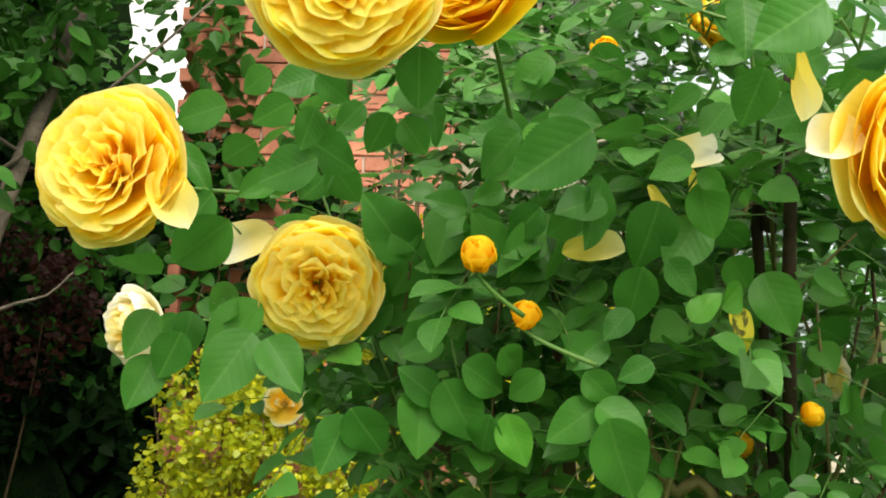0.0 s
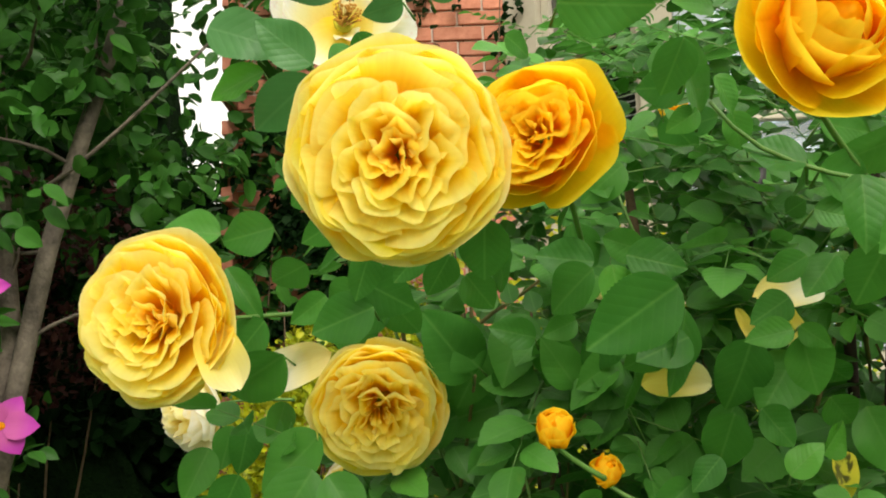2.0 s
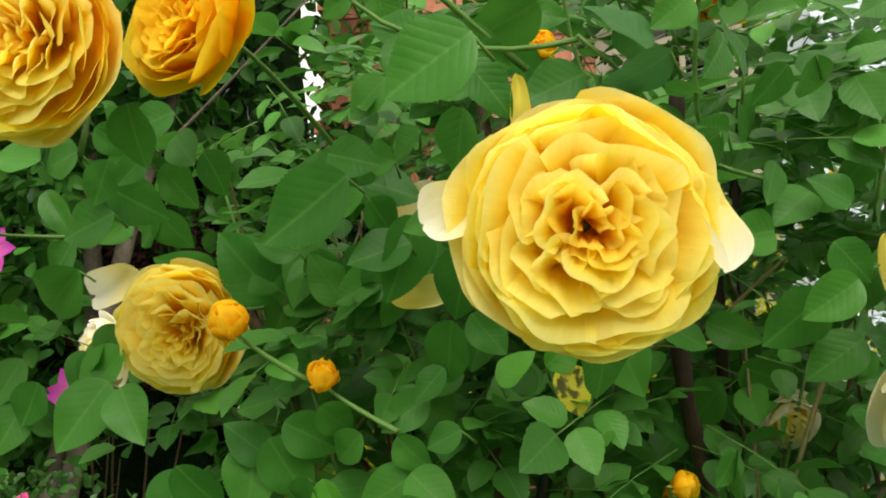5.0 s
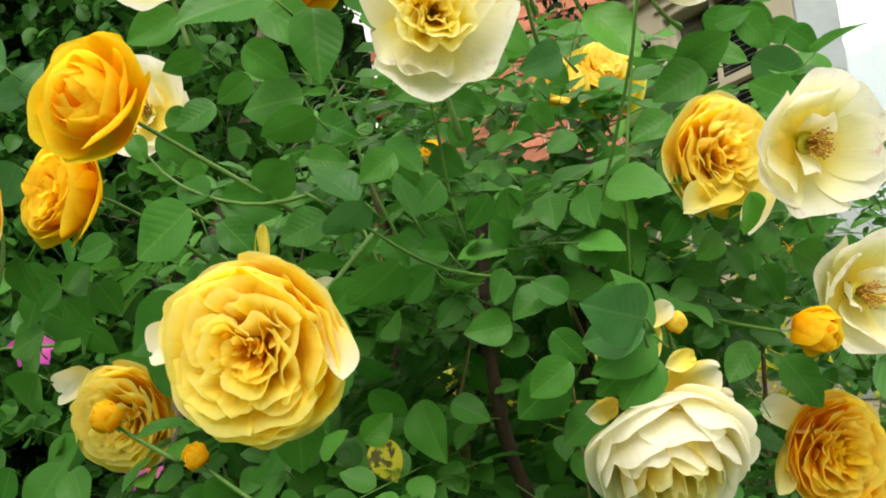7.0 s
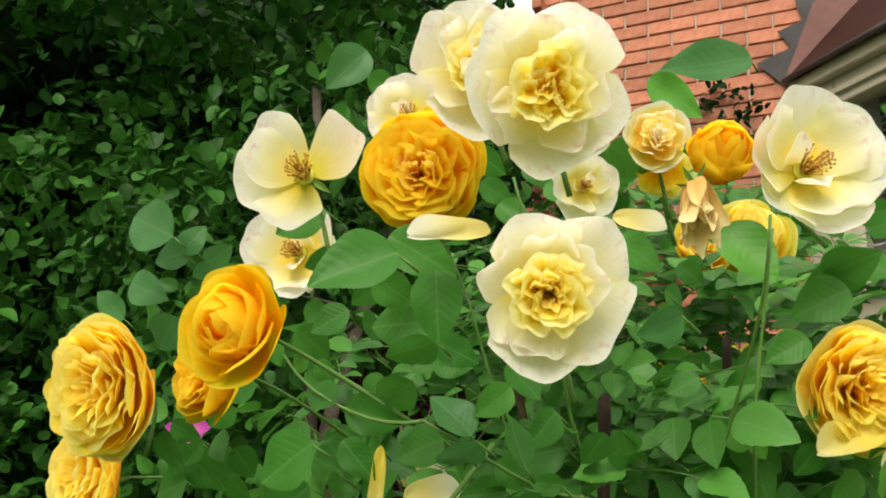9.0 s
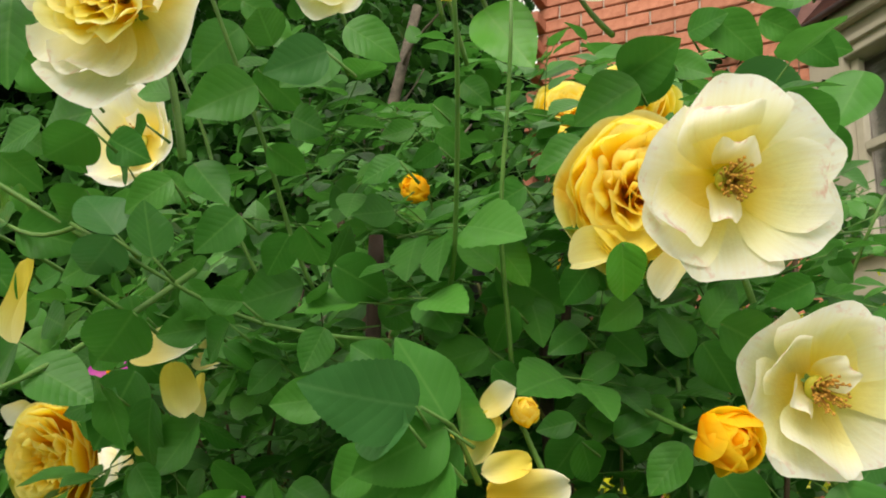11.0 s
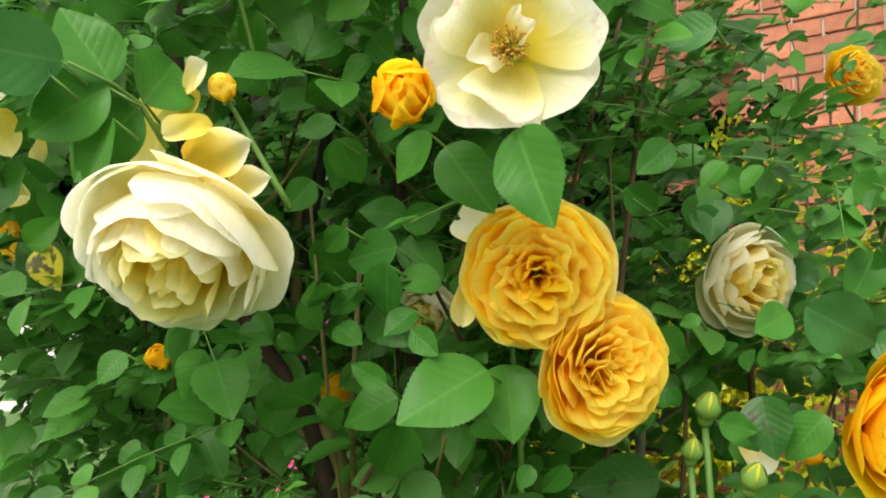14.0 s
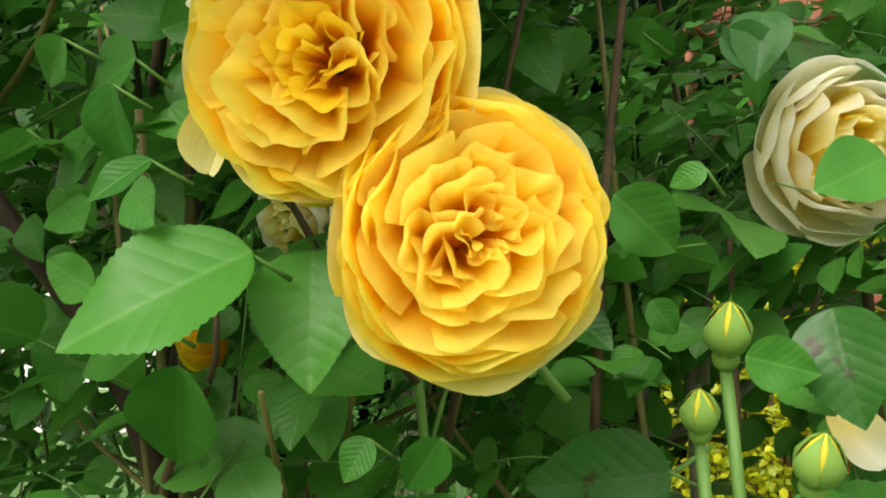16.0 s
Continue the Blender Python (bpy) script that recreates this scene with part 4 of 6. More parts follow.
def compound(p, along, up, size, rnd, count=5):
    """A rose leaf: leaflets in pairs along a stalk and one at its tip."""
    along, up = Vector(along).normalized(), Vector(up).normalized()
    side = along.cross(up).normalized()
    out, stalk = [], []
    long = size * (0.55 + 0.55 * (count // 2))
    for k in range(count // 2):
        q = p + along * long * (0.35 + 0.45 * k)
        for s in (-1, 1):
            d = (along * 0.55 + side * s + Vector((0, 0, rnd.uniform(-0.25, 0.05)))).normalized()
            n = (up + rand_dir(rnd) * 0.3).normalized()
            out.append(blade(q + d * 0.004, q + d * size * rnd.uniform(0.8, 1.0), n, rnd.uniform(0.95, 1.15)))
    q = p + along * long * (0.35 + 0.45 * (count // 2 - 1) + 0.28)
    out.append(blade(q, q + (along + Vector((0, 0, -0.15))).normalized() * size * rnd.uniform(1.0, 1.2), (up + rand_dir(rnd) * 0.25).normalized(), rnd.uniform(0.95, 1.1)))
    return out, (p, q)


def before_bloom(p, spare=1.0):
    """True where a leaf or twig would stand in a bloom, or between it and the camera's side or the sun."""
    for c, r, f in BLOOMS:
        d = p - c
        if d.length < r * 0.95:
            return True
        for way in (Vector((0, -1, 0.05)), (f + Vector((0, -1, 0))).normalized(), Vector((0.25, -0.71, 0.66))):
            k = d.dot(way)
            if 0.0 < k < 0.4 and (d - way * k).length < r * spare:
                return True
    return False


def fill():
    rnd = random.Random(77)
    places, stalks = [], []
    tries = 0
    while len(places) < 15500 and tries < 260000:
        tries += 1
        x, z = rnd.uniform(-0.36, 0.8), rnd.uniform(0.35, 1.9)
        depth = rnd.uniform(0.0, 1.0) ** 1.2 * 0.66
        y = front(x, z) + depth
        top = 1.57 + 0.08 * noise.noise(Vector((x * 5, y * 5, 0.3))) + 0.42 * depth + (0.1 if -0.03 < x < 0.32 and depth > 0.2 else 0.0)
        if z > top:
            continue
        thinness = 1.0
        if x < -0.02 and z > 1.36:
            thinness = 0.75 if x > -0.15 and depth > 0.14 else 0.18
        if x < -0.2:
            thinness = 0.0 if z > 1.3 or x < -0.24 else min(thinness, 0.35)
        if x > 0.42:
            thinness = min(thinness, 0.85)
        if x > 0.1 and z > 1.5:
            thinness = min(thinness, 0.9)
        if x > 0.3 and z < 1.25:
            thinness *= 0.75
        if z < 1.26:
            thinness *= 0.5
        if z < 1.15:
            thinness *= 0.5
        if rnd.random() > thinness or noise.noise(Vector((x, y, z)) * 9.0) < (0.02 if depth < 0.4 or x < 0.1 else -0.10):
            continue
        if before_bloom(Vector((x, y, z)), 1.15):
            continue
        along = Vector((rnd.uniform(-1, 1), rnd.uniform(-1.0, 0.2), rnd.uniform(-0.5, 0.35)))
        up = Vector((rnd.uniform(-0.5, 0.5), rnd.uniform(-0.9, 0.1), rnd.uniform(0.3, 1.0)))
        leaf, stalk = compound(Vector((x, y, z)), along, up, rnd.uniform(0.020, 0.034) if x > 0.42 or rnd.random() < 0.3 else rnd.uniform(0.028, 0.046), rnd, rnd.choice((5, 5, 5, 7)))
        for m in leaf:
            if not before_bloom(Vector(m[:3, 3]) + Vector(m[:3, 1]) * 0.6):
                places.append(m)
        stalks.append(stalk)
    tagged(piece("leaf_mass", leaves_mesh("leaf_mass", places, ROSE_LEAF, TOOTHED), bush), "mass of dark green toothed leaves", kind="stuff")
    bm = bmesh.new()
    for a, b in stalks:
        tube_bm([a, a.lerp(b, 0.5) + Vector((0, 0, 0.002)), b], [0.0007, 0.0006, 0.0005], 4, bm)
    tagged(part("leaf_stalk", bm, GREEN_STEM, bush), kind="stuff")


def canes():
    rnd = random.Random(5)
    for k in range(30):
        foot = Vector((rnd.uniform(-0.02, 0.34), rnd.uniform(0.92, 1.16), 0.04))
        x = rnd.uniform(-0.28, 0.62)
        high = rnd.uniform(1.25, 1.62)
        head = Vector((x, front(x, high) + rnd.uniform(0.06, 0.3), high))
        thick = rnd.uniform(0.0026, 0.0058)
        pts = arc(foot, head, rnd.uniform(-0.02, 0.06), 12, 0.075, 300 + k, (rnd.uniform(-1, 1), 0.4, 0.2))
        if sum(before_bloom(p) for p in pts) > 0:
            continue
        cane = part("cane", tube_bm(pts, [thick * (1 - 0.055 * i) for i in range(13)], 7), rnd.choice((CANE, OLIVE_CANE, GREEN_STEM)), bush)
        for j in range(5):
            a = pts[rnd.randint(5, 11)]
            b = a + Vector((rnd.uniform(-0.16, 0.16), rnd.uniform(-0.14, 0.12), rnd.uniform(0.04, 0.2)))
            b.y = max(b.y, front(b.x, b.z) + 0.01)
            if before_bloom(b) or before_bloom(a.lerp(b, 0.5)):
                continue
            part("twig", tube_bm(arc(a, b, 0.01, 6, 0.008, 900 + 7 * k + j), [0.0026 - 0.00022 * i for i in range(7)], 5), rnd.choice((GREEN_STEM, OLIVE_CANE, CANE)), cane)


def bent_cane(points, thick, material, name="cane", label=""):
    """A cane through a few points placed to fit the camera's view, smoothed, thinner towards its tip, with knobbly
    joints.
    """
    pts = []
    for k in range(len(points) - 1):
        p0, p1, p2, p3 = (Vector(points[min(max(k + d, 0), len(points) - 1)]) for d in (-1, 0, 1, 2))
        for i in range(6):
            t = i / 6
            pts.append(0.5 * (2 * p1 + (p2 - p0) * t + (2 * p0 - 5 * p1 + 4 * p2 - p3) * t * t + (3 * p1 - p0 - 3 * p2 + p3) * t**3))
    pts.append(Vector(points[-1]))
    n = len(pts) - 1
    radii = [thick * (1.15 - 0.4 * i / n) * (1.0 + (0.16 if i % 5 == 2 else 0.0)) for i in range(n + 1)]
    return part(name, tube_bm(pts, radii, 8), material, bush, label)


def main_canes():
    bent_cane([(0.22, 0.98, 0.04), (0.26, 0.84, 1.05), (0.238, 0.70, 1.34), (0.246, 0.658, 1.524)], 0.0065, DARK_CANE, label="old dark brown pruned cane")
    bent_cane([(0.28, 0.96, 0.04), (0.22, 0.87, 1.08), (0.160, 0.86, 1.19), (0.137, 0.86, 1.27), (0.135, 0.86, 1.42)], 0.0068, OLIVE_CANE, label="stout olive green cane")
    bent_cane([(0.24, 1.02, 0.04), (0.18, 0.92, 1.04), (0.085, 0.89, 1.135), (-0.05, 0.89, 1.22), (-0.17, 0.90, 1.33), (-0.22, 0.86, 1.44)], 0.0058, CANE)
    bent_cane([(0.14, 0.98, 0.04), (0.07, 0.88, 1.15), (0.058, 0.85, 1.37), (0.075, 0.85, 1.49), (0.06, 0.80, 1.62)], 0.0056, CANE)
    bent_cane([(0.30, 1.02, 0.04), (0.268, 0.87, 1.36), (0.278, 0.85, 1.44), (0.289, 0.85, 1.50), (0.30, 0.82, 1.60)], 0.0052, DARK_CANE)
    bent_cane([(0.33, 1.16, 0.04), (0.328, 1.15, 1.13), (0.336, 1.15, 1.21), (0.344, 1.15, 1.285)], 0.0048, GREY_CANE, label="grey dead cane")
    bent_cane([(0.28, 1.22, 0.05), (0.247, 1.20, 1.159), (0.196, 1.20, 1.255), (0.17, 1.20, 1.33)], 0.0042, GREY_CANE, label="grey dead cane")
    bent_cane([(0.247, 1.20, 1.159), (0.321, 1.20, 1.196), (0.386, 1.20, 1.251), (0.399, 1.19, 1.30)], 0.0032, GREY_CANE, "twig")
    bent_cane([(0.245, 1.20, 1.150), (0.29, 1.19, 1.168), (0.332, 1.19, 1.168)], 0.0024, CANE, "twig")
    bent_cane([(0.36, 1.30, 1.29), (0.332, 1.30, 1.315), (0.272, 1.30, 1.359), (0.227, 1.30, 1.414), (0.205, 1.30, 1.503), (0.188, 1.30, 1.60)], 0.0032, CANE, "twig")
    bent_cane([(0.40, 1.26, 0.05), (0.39, 1.28, 1.20), (0.36, 1.30, 1.29)], 0.004, CANE)
    bent_cane([(0.226, 1.30, 1.414), (0.27, 1.29, 1.46), (0.29, 1.28, 1.56)], 0.0022, CANE, "twig")
    for foot, tip in (((0.205, 0.47, 1.48), (0.079, 0.46, 1.527)), ((0.30, 0.62, 1.44), (0.205, 0.465, 1.48)), ((0.34, 0.62, 1.46), (0.417, 0.50, 1.601)), ((0.36, 0.66, 1.42), (0.40, 0.58, 1.62)), ((0.26, 0.60, 1.46), (0.262, 0.47, 1.64)), ((0.20, 0.62, 1.46), (0.17, 0.53, 1.62))):
        pts = arc(foot, tip, 0.012, 8, 0.006, int(1000 * foot[0] + 100 * tip[2]))
        part("twig", tube_bm(pts, [0.0015 - 0.00005 * i for i in range(9)], 6), GREEN_STEM, bush, "smooth green shoot")


def garden_stake():
    t = thing("garden_stake", "thin black metal stake leaning in the rose bush", "stake", m=Matrix.Translation((-0.20, 0.90, 0.02)))
    part("rod", tube_bm([(0, 0, 0), (0.2, -0.02, 0.8), (0.398, -0.043, 1.55), (0.402, -0.043, 1.562)], [0.0062, 0.0062, 0.0062, 0.004], 9), BLACK_STAKE, t)


def green_bud(place, radius, face, label):
    m = Matrix.Translation(place) @ Vector(face).normalized().to_track_quat("Z", "Y").to_matrix().to_4x4() @ Matrix.Diagonal((radius, radius, radius, 1))
    t = thing("rosebud", label, "rosebud", "green rosebuds", m)
    bm = bmesh.new()
    bmesh.ops.create_uvsphere(bm, u_segments=12, v_segments=10, radius=1.0)
    for v in bm.verts:
        k = 1 - 0.55 * max(0.0, v.co.z)
        v.co = Vector((v.co.x * k * 0.92, v.co.y * k * 0.92, v.co.z * 1.35))
    for f in bm.faces:
        f.smooth = True
    part("bud", bm, BUD_TIP, t, "yellow petals still furled")
    for k in range(5):
        a = 2 * math.pi * k / 5
        rows = []
        bm = bmesh.new()
        for j in range(8):
            v = j / 7
            z = -1.25 + 3.1 * v
            r = (0.99 * math.cos(math.asin(max(-1, min(1, z / 1.42)))) * (1 - 0.52 * max(0.0, z / 1.35)) + 0.07) if z < 1.30 else 0.20 * (1 - v) + 0.03
            w = 0.80 * math.sin(math.pi * min(1, v * 0.9 + 0.12)) * (1 - 0.55 * v)
            rows.append([bm.verts.new((r * math.cos(a + s * w), r * math.sin(a + s * w), z)) for s in (-1, 0, 1)])
        for p, q in zip(rows, rows[1:]):
            for i in range(2):
                bm.faces.new((p[i], p[i + 1], q[i + 1], q[i])).smooth = True
        part("sepal", bm, BUD_GREEN, t)
    bm = bmesh.new()
    bmesh.ops.create_uvsphere(bm, u_segments=10, v_segments=8, radius=0.62)
    for v in bm.verts:
        v.co = Vector((v.co.x, v.co.y, v.co.z * 1.1 - 1.55))
    for f in bm.faces:
        f.smooth = True
    part("hip", bm, BUD_GREEN, t)
    inv = m.inverted()
    foot = inv @ (Vector(place) + Vector((0.012, 0.012, -0.30)))
    part("stem", tube_bm([Vector((0, 0, -1.9)).lerp(foot, s / 6) for s in range(7)], 0.0024 / radius, 7), GREEN_STEM, t)


rose((-0.082, 0.418, 1.499), 0.0533, (0.10, -0.96, -0.26), ROSETTE, SUNNY, 'large full golden yellow rose bloom with many ruffled petals', 793, (-0.087, 0.462, 1.447), 153, centre=GOLD)
rose((-0.013, 0.468, 1.518), 0.0381, (-0.23, -0.97, -0.12), CUPPED, ORANGE, 'half-open deep golden cupped rose bloom', 259, (0.016, 0.640, 1.474), 299, squash=1.15)
rose((-0.275, 0.546, 1.434), 0.0538, (-0.07, -1.00, -0.05), ROSETTE, YELLOW, 'full yellow rose bloom with a pale drooping guard petal', 813, (-0.200, 0.674, 1.445), 53, centre=GOLD)
rose((-0.415, 0.910, 1.362), 0.0430, (-0.62, -0.76, -0.22), PEONY, CREAM, 'small fading pale yellow rose bloom seen sideways', 856, (-0.30, 0.93, 1.372), 256, squash=1.0)
rose((-0.150, 0.672, 1.365), 0.0525, (0.15, -0.94, -0.30), ROSETTE, YELLOW, 'full yellow rose bloom with a pale outer petal', 430, (-0.105, 0.775, 1.393), 270, centre=GOLD)
rose((0.217, 0.396, 1.373), 0.0474, (0.24, -0.93, -0.26), ROSETTE, SUNNY, 'very large full golden yellow rose bloom', 872, (0.214, 0.540, 1.472), 152, centre=GOLD)
rose((0.116, 0.374, 1.529), 0.0385, (0.14, -0.98, -0.04), WINGED, ORANGE, 'half-open deep orange-yellow rose bloom with broad wing petals', 522, (0.173, 0.502, 1.481), 82, centre=GOLD)
rose((0.438, 0.662, 1.523), 0.0425, (0.67, -0.70, -0.24), ROSETTE, SUNNY, 'golden rose bloom behind pale blown petals', 836, (0.430, 0.712, 1.473), 236, centre=GOLD)
rose((0.116, 0.415, 1.654), 0.0438, (0.49, -0.87, -0.04), OPEN, BLOWN, 'blown pale yellow rose bloom with few petals and bare stamens', 60, (0.108, 0.465, 1.604), 100, missing=0.35, bare_heart=True)
rose((0.169, 0.488, 1.669), 0.0445, (0.40, -0.89, -0.23), ROSETTE, ORANGE, 'full orange-yellow rose bloom among paler blooms', 829, (0.161, 0.538, 1.619), 29, centre=GOLD)
rose((0.145, 0.498, 1.728), 0.0321, (0.41, -0.91, 0.01), OPEN, BLOWN, 'pale yellow rose bloom behind an orange one', 113, (0.137, 0.548, 1.678), 273)
rose((0.252, 0.440, 1.712), 0.0450, (0.49, -0.86, -0.13), BLOWN_HEAP, BLOWN, 'blown pale yellow rose bloom with exposed stamens', 107, (0.244, 0.490, 1.662), 227, bare_heart=True, missing=0.15)
rose((0.321, 0.406, 1.662), 0.0447, (0.50, -0.76, -0.42), BLOWN_HEAP, BLOWN, 'big blown cream and yellow rose bloom losing its petals', 773, (0.313, 0.456, 1.612), 213, centre=YELLOW)
rose((0.330, 0.394, 1.535), 0.0403, (0.47, -0.82, -0.33), BLOWN_HEAP, BLOWN, 'blown yellow rose bloom with crumpled heart and pink-tinged edges', 811, (0.322, 0.444, 1.485), 11, missing=0.1, bare_heart=True, centre=YELLOW)
rose((0.388, 0.458, 1.597), 0.0285, (0.18, -0.30, -0.93), LIMP, SPENT, 'withered brown and cream rose bloom', 467, None, 267, squash=0.8, droop=-4)
rose((0.366, 0.586, 1.684), 0.0384, (0.56, -0.81, 0.18), GLOBE, ORANGE, 'plump opening golden rose bloom', 83, (0.358, 0.636, 1.634), 163)
rose((0.427, 0.615, 1.680), 0.0487, (0.65, -0.76, 0.01), OPEN, BLOWN, 'pale creamy yellow rose bloom beside a golden bud', 430, (0.419, 0.665, 1.630), 310)
rose((0.320, 0.583, 1.706), 0.0245, (0.41, -0.91, -0.09), BLOWN_HEAP, CREAM, 'small white crumpled rose bloom', 416, (0.312, 0.633, 1.656), 216)
rose((0.309, 0.627, 1.698), 0.0213, (0.53, -0.71, -0.46), OPEN, YELLOW, 'small yellow rose bloom behind a white one', 566, (0.301, 0.677, 1.648), 206)
rose((0.269, 0.566, 1.668), 0.0245, (0.57, -0.80, -0.18), OPEN, BLOWN, 'pale yellow rose bloom half hidden by leaves', 338, (0.261, 0.616, 1.618), 98)
rose((0.504, 0.625, 1.506), 0.0433, (0.50, -0.79, -0.36), OPEN, BLOWN, 'wide open pale yellow rose bloom with brown stamens', 198, (0.496, 0.675, 1.456), 198, bare_heart=True)
rose((0.523, 0.695, 1.414), 0.0410, (0.55, -0.79, -0.28), OPEN, BLOWN, 'wide open creamy yellow rose bloom with brown stamens', 857, (0.515, 0.745, 1.364), 337, bare_heart=True)
rose((0.482, 0.662, 1.389), 0.0262, (0.68, -0.73, -0.08), GLOBE, ORANGE, 'opening orange-yellow rose bloom beside a pale one', 762, (0.361, 0.767, 1.432), 162)
rose((0.389, 0.597, 1.308), 0.0510, (0.30, -0.50, -0.81), PEONY, CREAM, 'large nodding cream rose bloom with layered petals', 948, (0.381, 0.647, 1.258), 28, centre=YELLOW)
rose((0.484, 0.772, 1.306), 0.0425, (0.63, -0.72, -0.28), ROSETTE, GOLD, 'full golden rose bloom with a pale outer petal', 782, (0.479, 0.819, 1.255), 182, centre=ORANGE)
rose((0.505, 0.814, 1.256), 0.0415, (0.91, -0.40, -0.14), ROSETTE, GOLD, 'full golden yellow rose bloom leaning sideways', 208, (0.496, 0.867, 1.204), 248, squash=1.0)
rose((0.480, 1.077, 1.331), 0.0436, (0.88, -0.40, -0.25), PEONY, CREAM, 'fading cream rose bloom hanging over the stems', 963, (0.472, 1.127, 1.281), 163)
rose((0.455, 1.442, 1.613), 0.0337, (0.81, -0.54, -0.22), CUPPED, GOLD, 'golden rose bloom near the house wall', 606, (0.447, 1.492, 1.563), 246, squash=1.2)
rose((0.606, 1.030, 1.222), 0.0450, (0.82, -0.57, -0.11), CUPPED, ORANGE, 'deep orange-yellow rose bloom among leaves', 909, (0.598, 1.080, 1.172), 149, squash=1.3)
rose((0.253, 0.910, 1.725), 0.0339, (0.55, -0.82, 0.14), CUPPED, YELLOW, 'yellow rose bloom behind the bush top', 914, (0.245, 0.960, 1.675), 34)
rose((0.292, 0.952, 1.754), 0.0316, (0.67, -0.70, 0.23), CUPPED, YELLOW, 'pale golden rose bloom behind the bush top', 608, (0.284, 1.002, 1.704), 168)
rose((0.285, 0.985, 1.752), 0.0481, (0.41, -0.91, 0.04), CUPPED, YELLOW, 'pale yellow rose bloom behind leaves', 918, (0.277, 1.035, 1.702), 198)
rose((-0.176, 0.702, 1.712), 0.0570, (0.34, -0.93, -0.08), OPEN, BLOWN, 'blown pale yellow rose bloom seen through leaves', 56, (-0.184, 0.752, 1.662), 176)
rose((-0.248, 0.951, 1.279), 0.0240, (0.16, -0.96, 0.25), OPEN, CREAM, 'small cream rose bloom low in the leaves', 197, (-0.256, 1.001, 1.229), 357)
rose((0.320, 0.847, 1.291), 0.0234, (0.34, -0.86, -0.38), PEONY, CREAM, 'pale cream rose bloom low in the leaves', 780, (0.312, 0.897, 1.241), 340)
rose((0.227, 0.839, 1.230), 0.0218, (-0.22, -0.97, -0.10), GLOBE, ORANGE, 'small orange rosebud low in the bush', 531, (0.235, 0.889, 1.180), 331)
rose((0.120, 0.846, 1.645), 0.0237, (0.07, -0.99, -0.11), GLOBE, ORANGE, 'orange rosebud deep in the bush', 538, (0.112, 0.896, 1.595), 98)
rose((-0.012, 0.523, 1.356), 0.0192, (0.12, -0.89, 0.45), GLOBE, ORANGE, 'plump orange-yellow rosebud about to open', 78, (0.017, 0.569, 1.322), 78, name="rosebud", category="rosebud")
rose((0.019, 0.587, 1.325), 0.0168, (0.19, -0.86, 0.47), GLOBE, ORANGE, 'small orange rosebud with green sepals', 964, (0.068, 0.596, 1.290), 4, name="rosebud", category="rosebud")
rose((0.398, 0.612, 1.397), 0.0123, (0.62, -0.72, 0.32), GLOBE, YELLOW, 'small yellow rosebud with browned petals', 650, (0.408, 0.652, 1.337), 170, name="rosebud", category="rosebud")
rose((0.238, 0.671, 1.255), 0.0142, (0.73, -0.61, 0.31), GLOBE, ORANGE, 'small orange rosebud in the shade', 662, (0.239, 0.715, 1.229), 142, name="rosebud", category="rosebud")
rose((0.540, 1.033, 1.194), 0.0116, (0.55, -0.48, 0.69), GLOBE, ORANGE, 'slim orange rosebud just opening', 153, (0.550, 1.073, 1.134), 153, name="rosebud", category="rosebud")
rose((0.245, 0.920, 1.570), 0.0140, (0.61, -0.76, 0.22), GLOBE, ORANGE, 'tiny orange rosebud deep in the leaves', 336, (0.255, 0.960, 1.510), 256, name="rosebud", category="rosebud")
green_bud((0.514, 0.922, 1.232), 0.0083, (0.43, -0.45, 0.78), 'green rosebud with pointed sepals')
green_bud((0.505, 0.916, 1.203), 0.0069, (0.39, -0.49, 0.78), 'slim green rosebud with pointed sepals')
green_bud((0.540, 0.932, 1.188), 0.0083, (0.47, -0.42, 0.78), 'green rosebud showing a little yellow')
green_bud((0.529, 0.917, 1.165), 0.0086, (0.43, -0.45, 0.78), 'plump green rosebud showing yellow at its tip')


# ---- single leaves on the face of the bush: foot, tip, breadth ----
FINE_MESH = {}


def leaves(material, towards, rows, label=""):
    rnd = random.Random(len(bpy.data.objects))
    if material.name not in FINE_MESH:
        FINE_MESH[material.name] = [leaves_mesh("leaf", [np.eye(4)], material, leaf_template(44, 0.008, f, d, 0.345, 0.03, 9 * f + d)) for f, d in ((0.14, 0.06), (0.22, 0.16), (0.10, 0.24), (0.28, 0.12), (0.18, -0.08))]
    for x, y, z, a, b, c, wide in rows:
        foot, tip = Vector((x, y, z)), Vector((a, b, c))
        up = (Vector(towards) - foot).normalized() + rand_dir(rnd) * 0.36
        me = rnd.choice(FINE_MESH[material.name])
        ob = piece("leaf", me, bush, Matrix(blade(foot, tip, up, wide).tolist()))
        tagged(ob, label)
        p = foot + Vector((rnd.uniform(-0.006, 0.006), 0.014, -0.008))
        STALKS.append((foot + (tip - foot) * 0.02, p))


STALKS = []

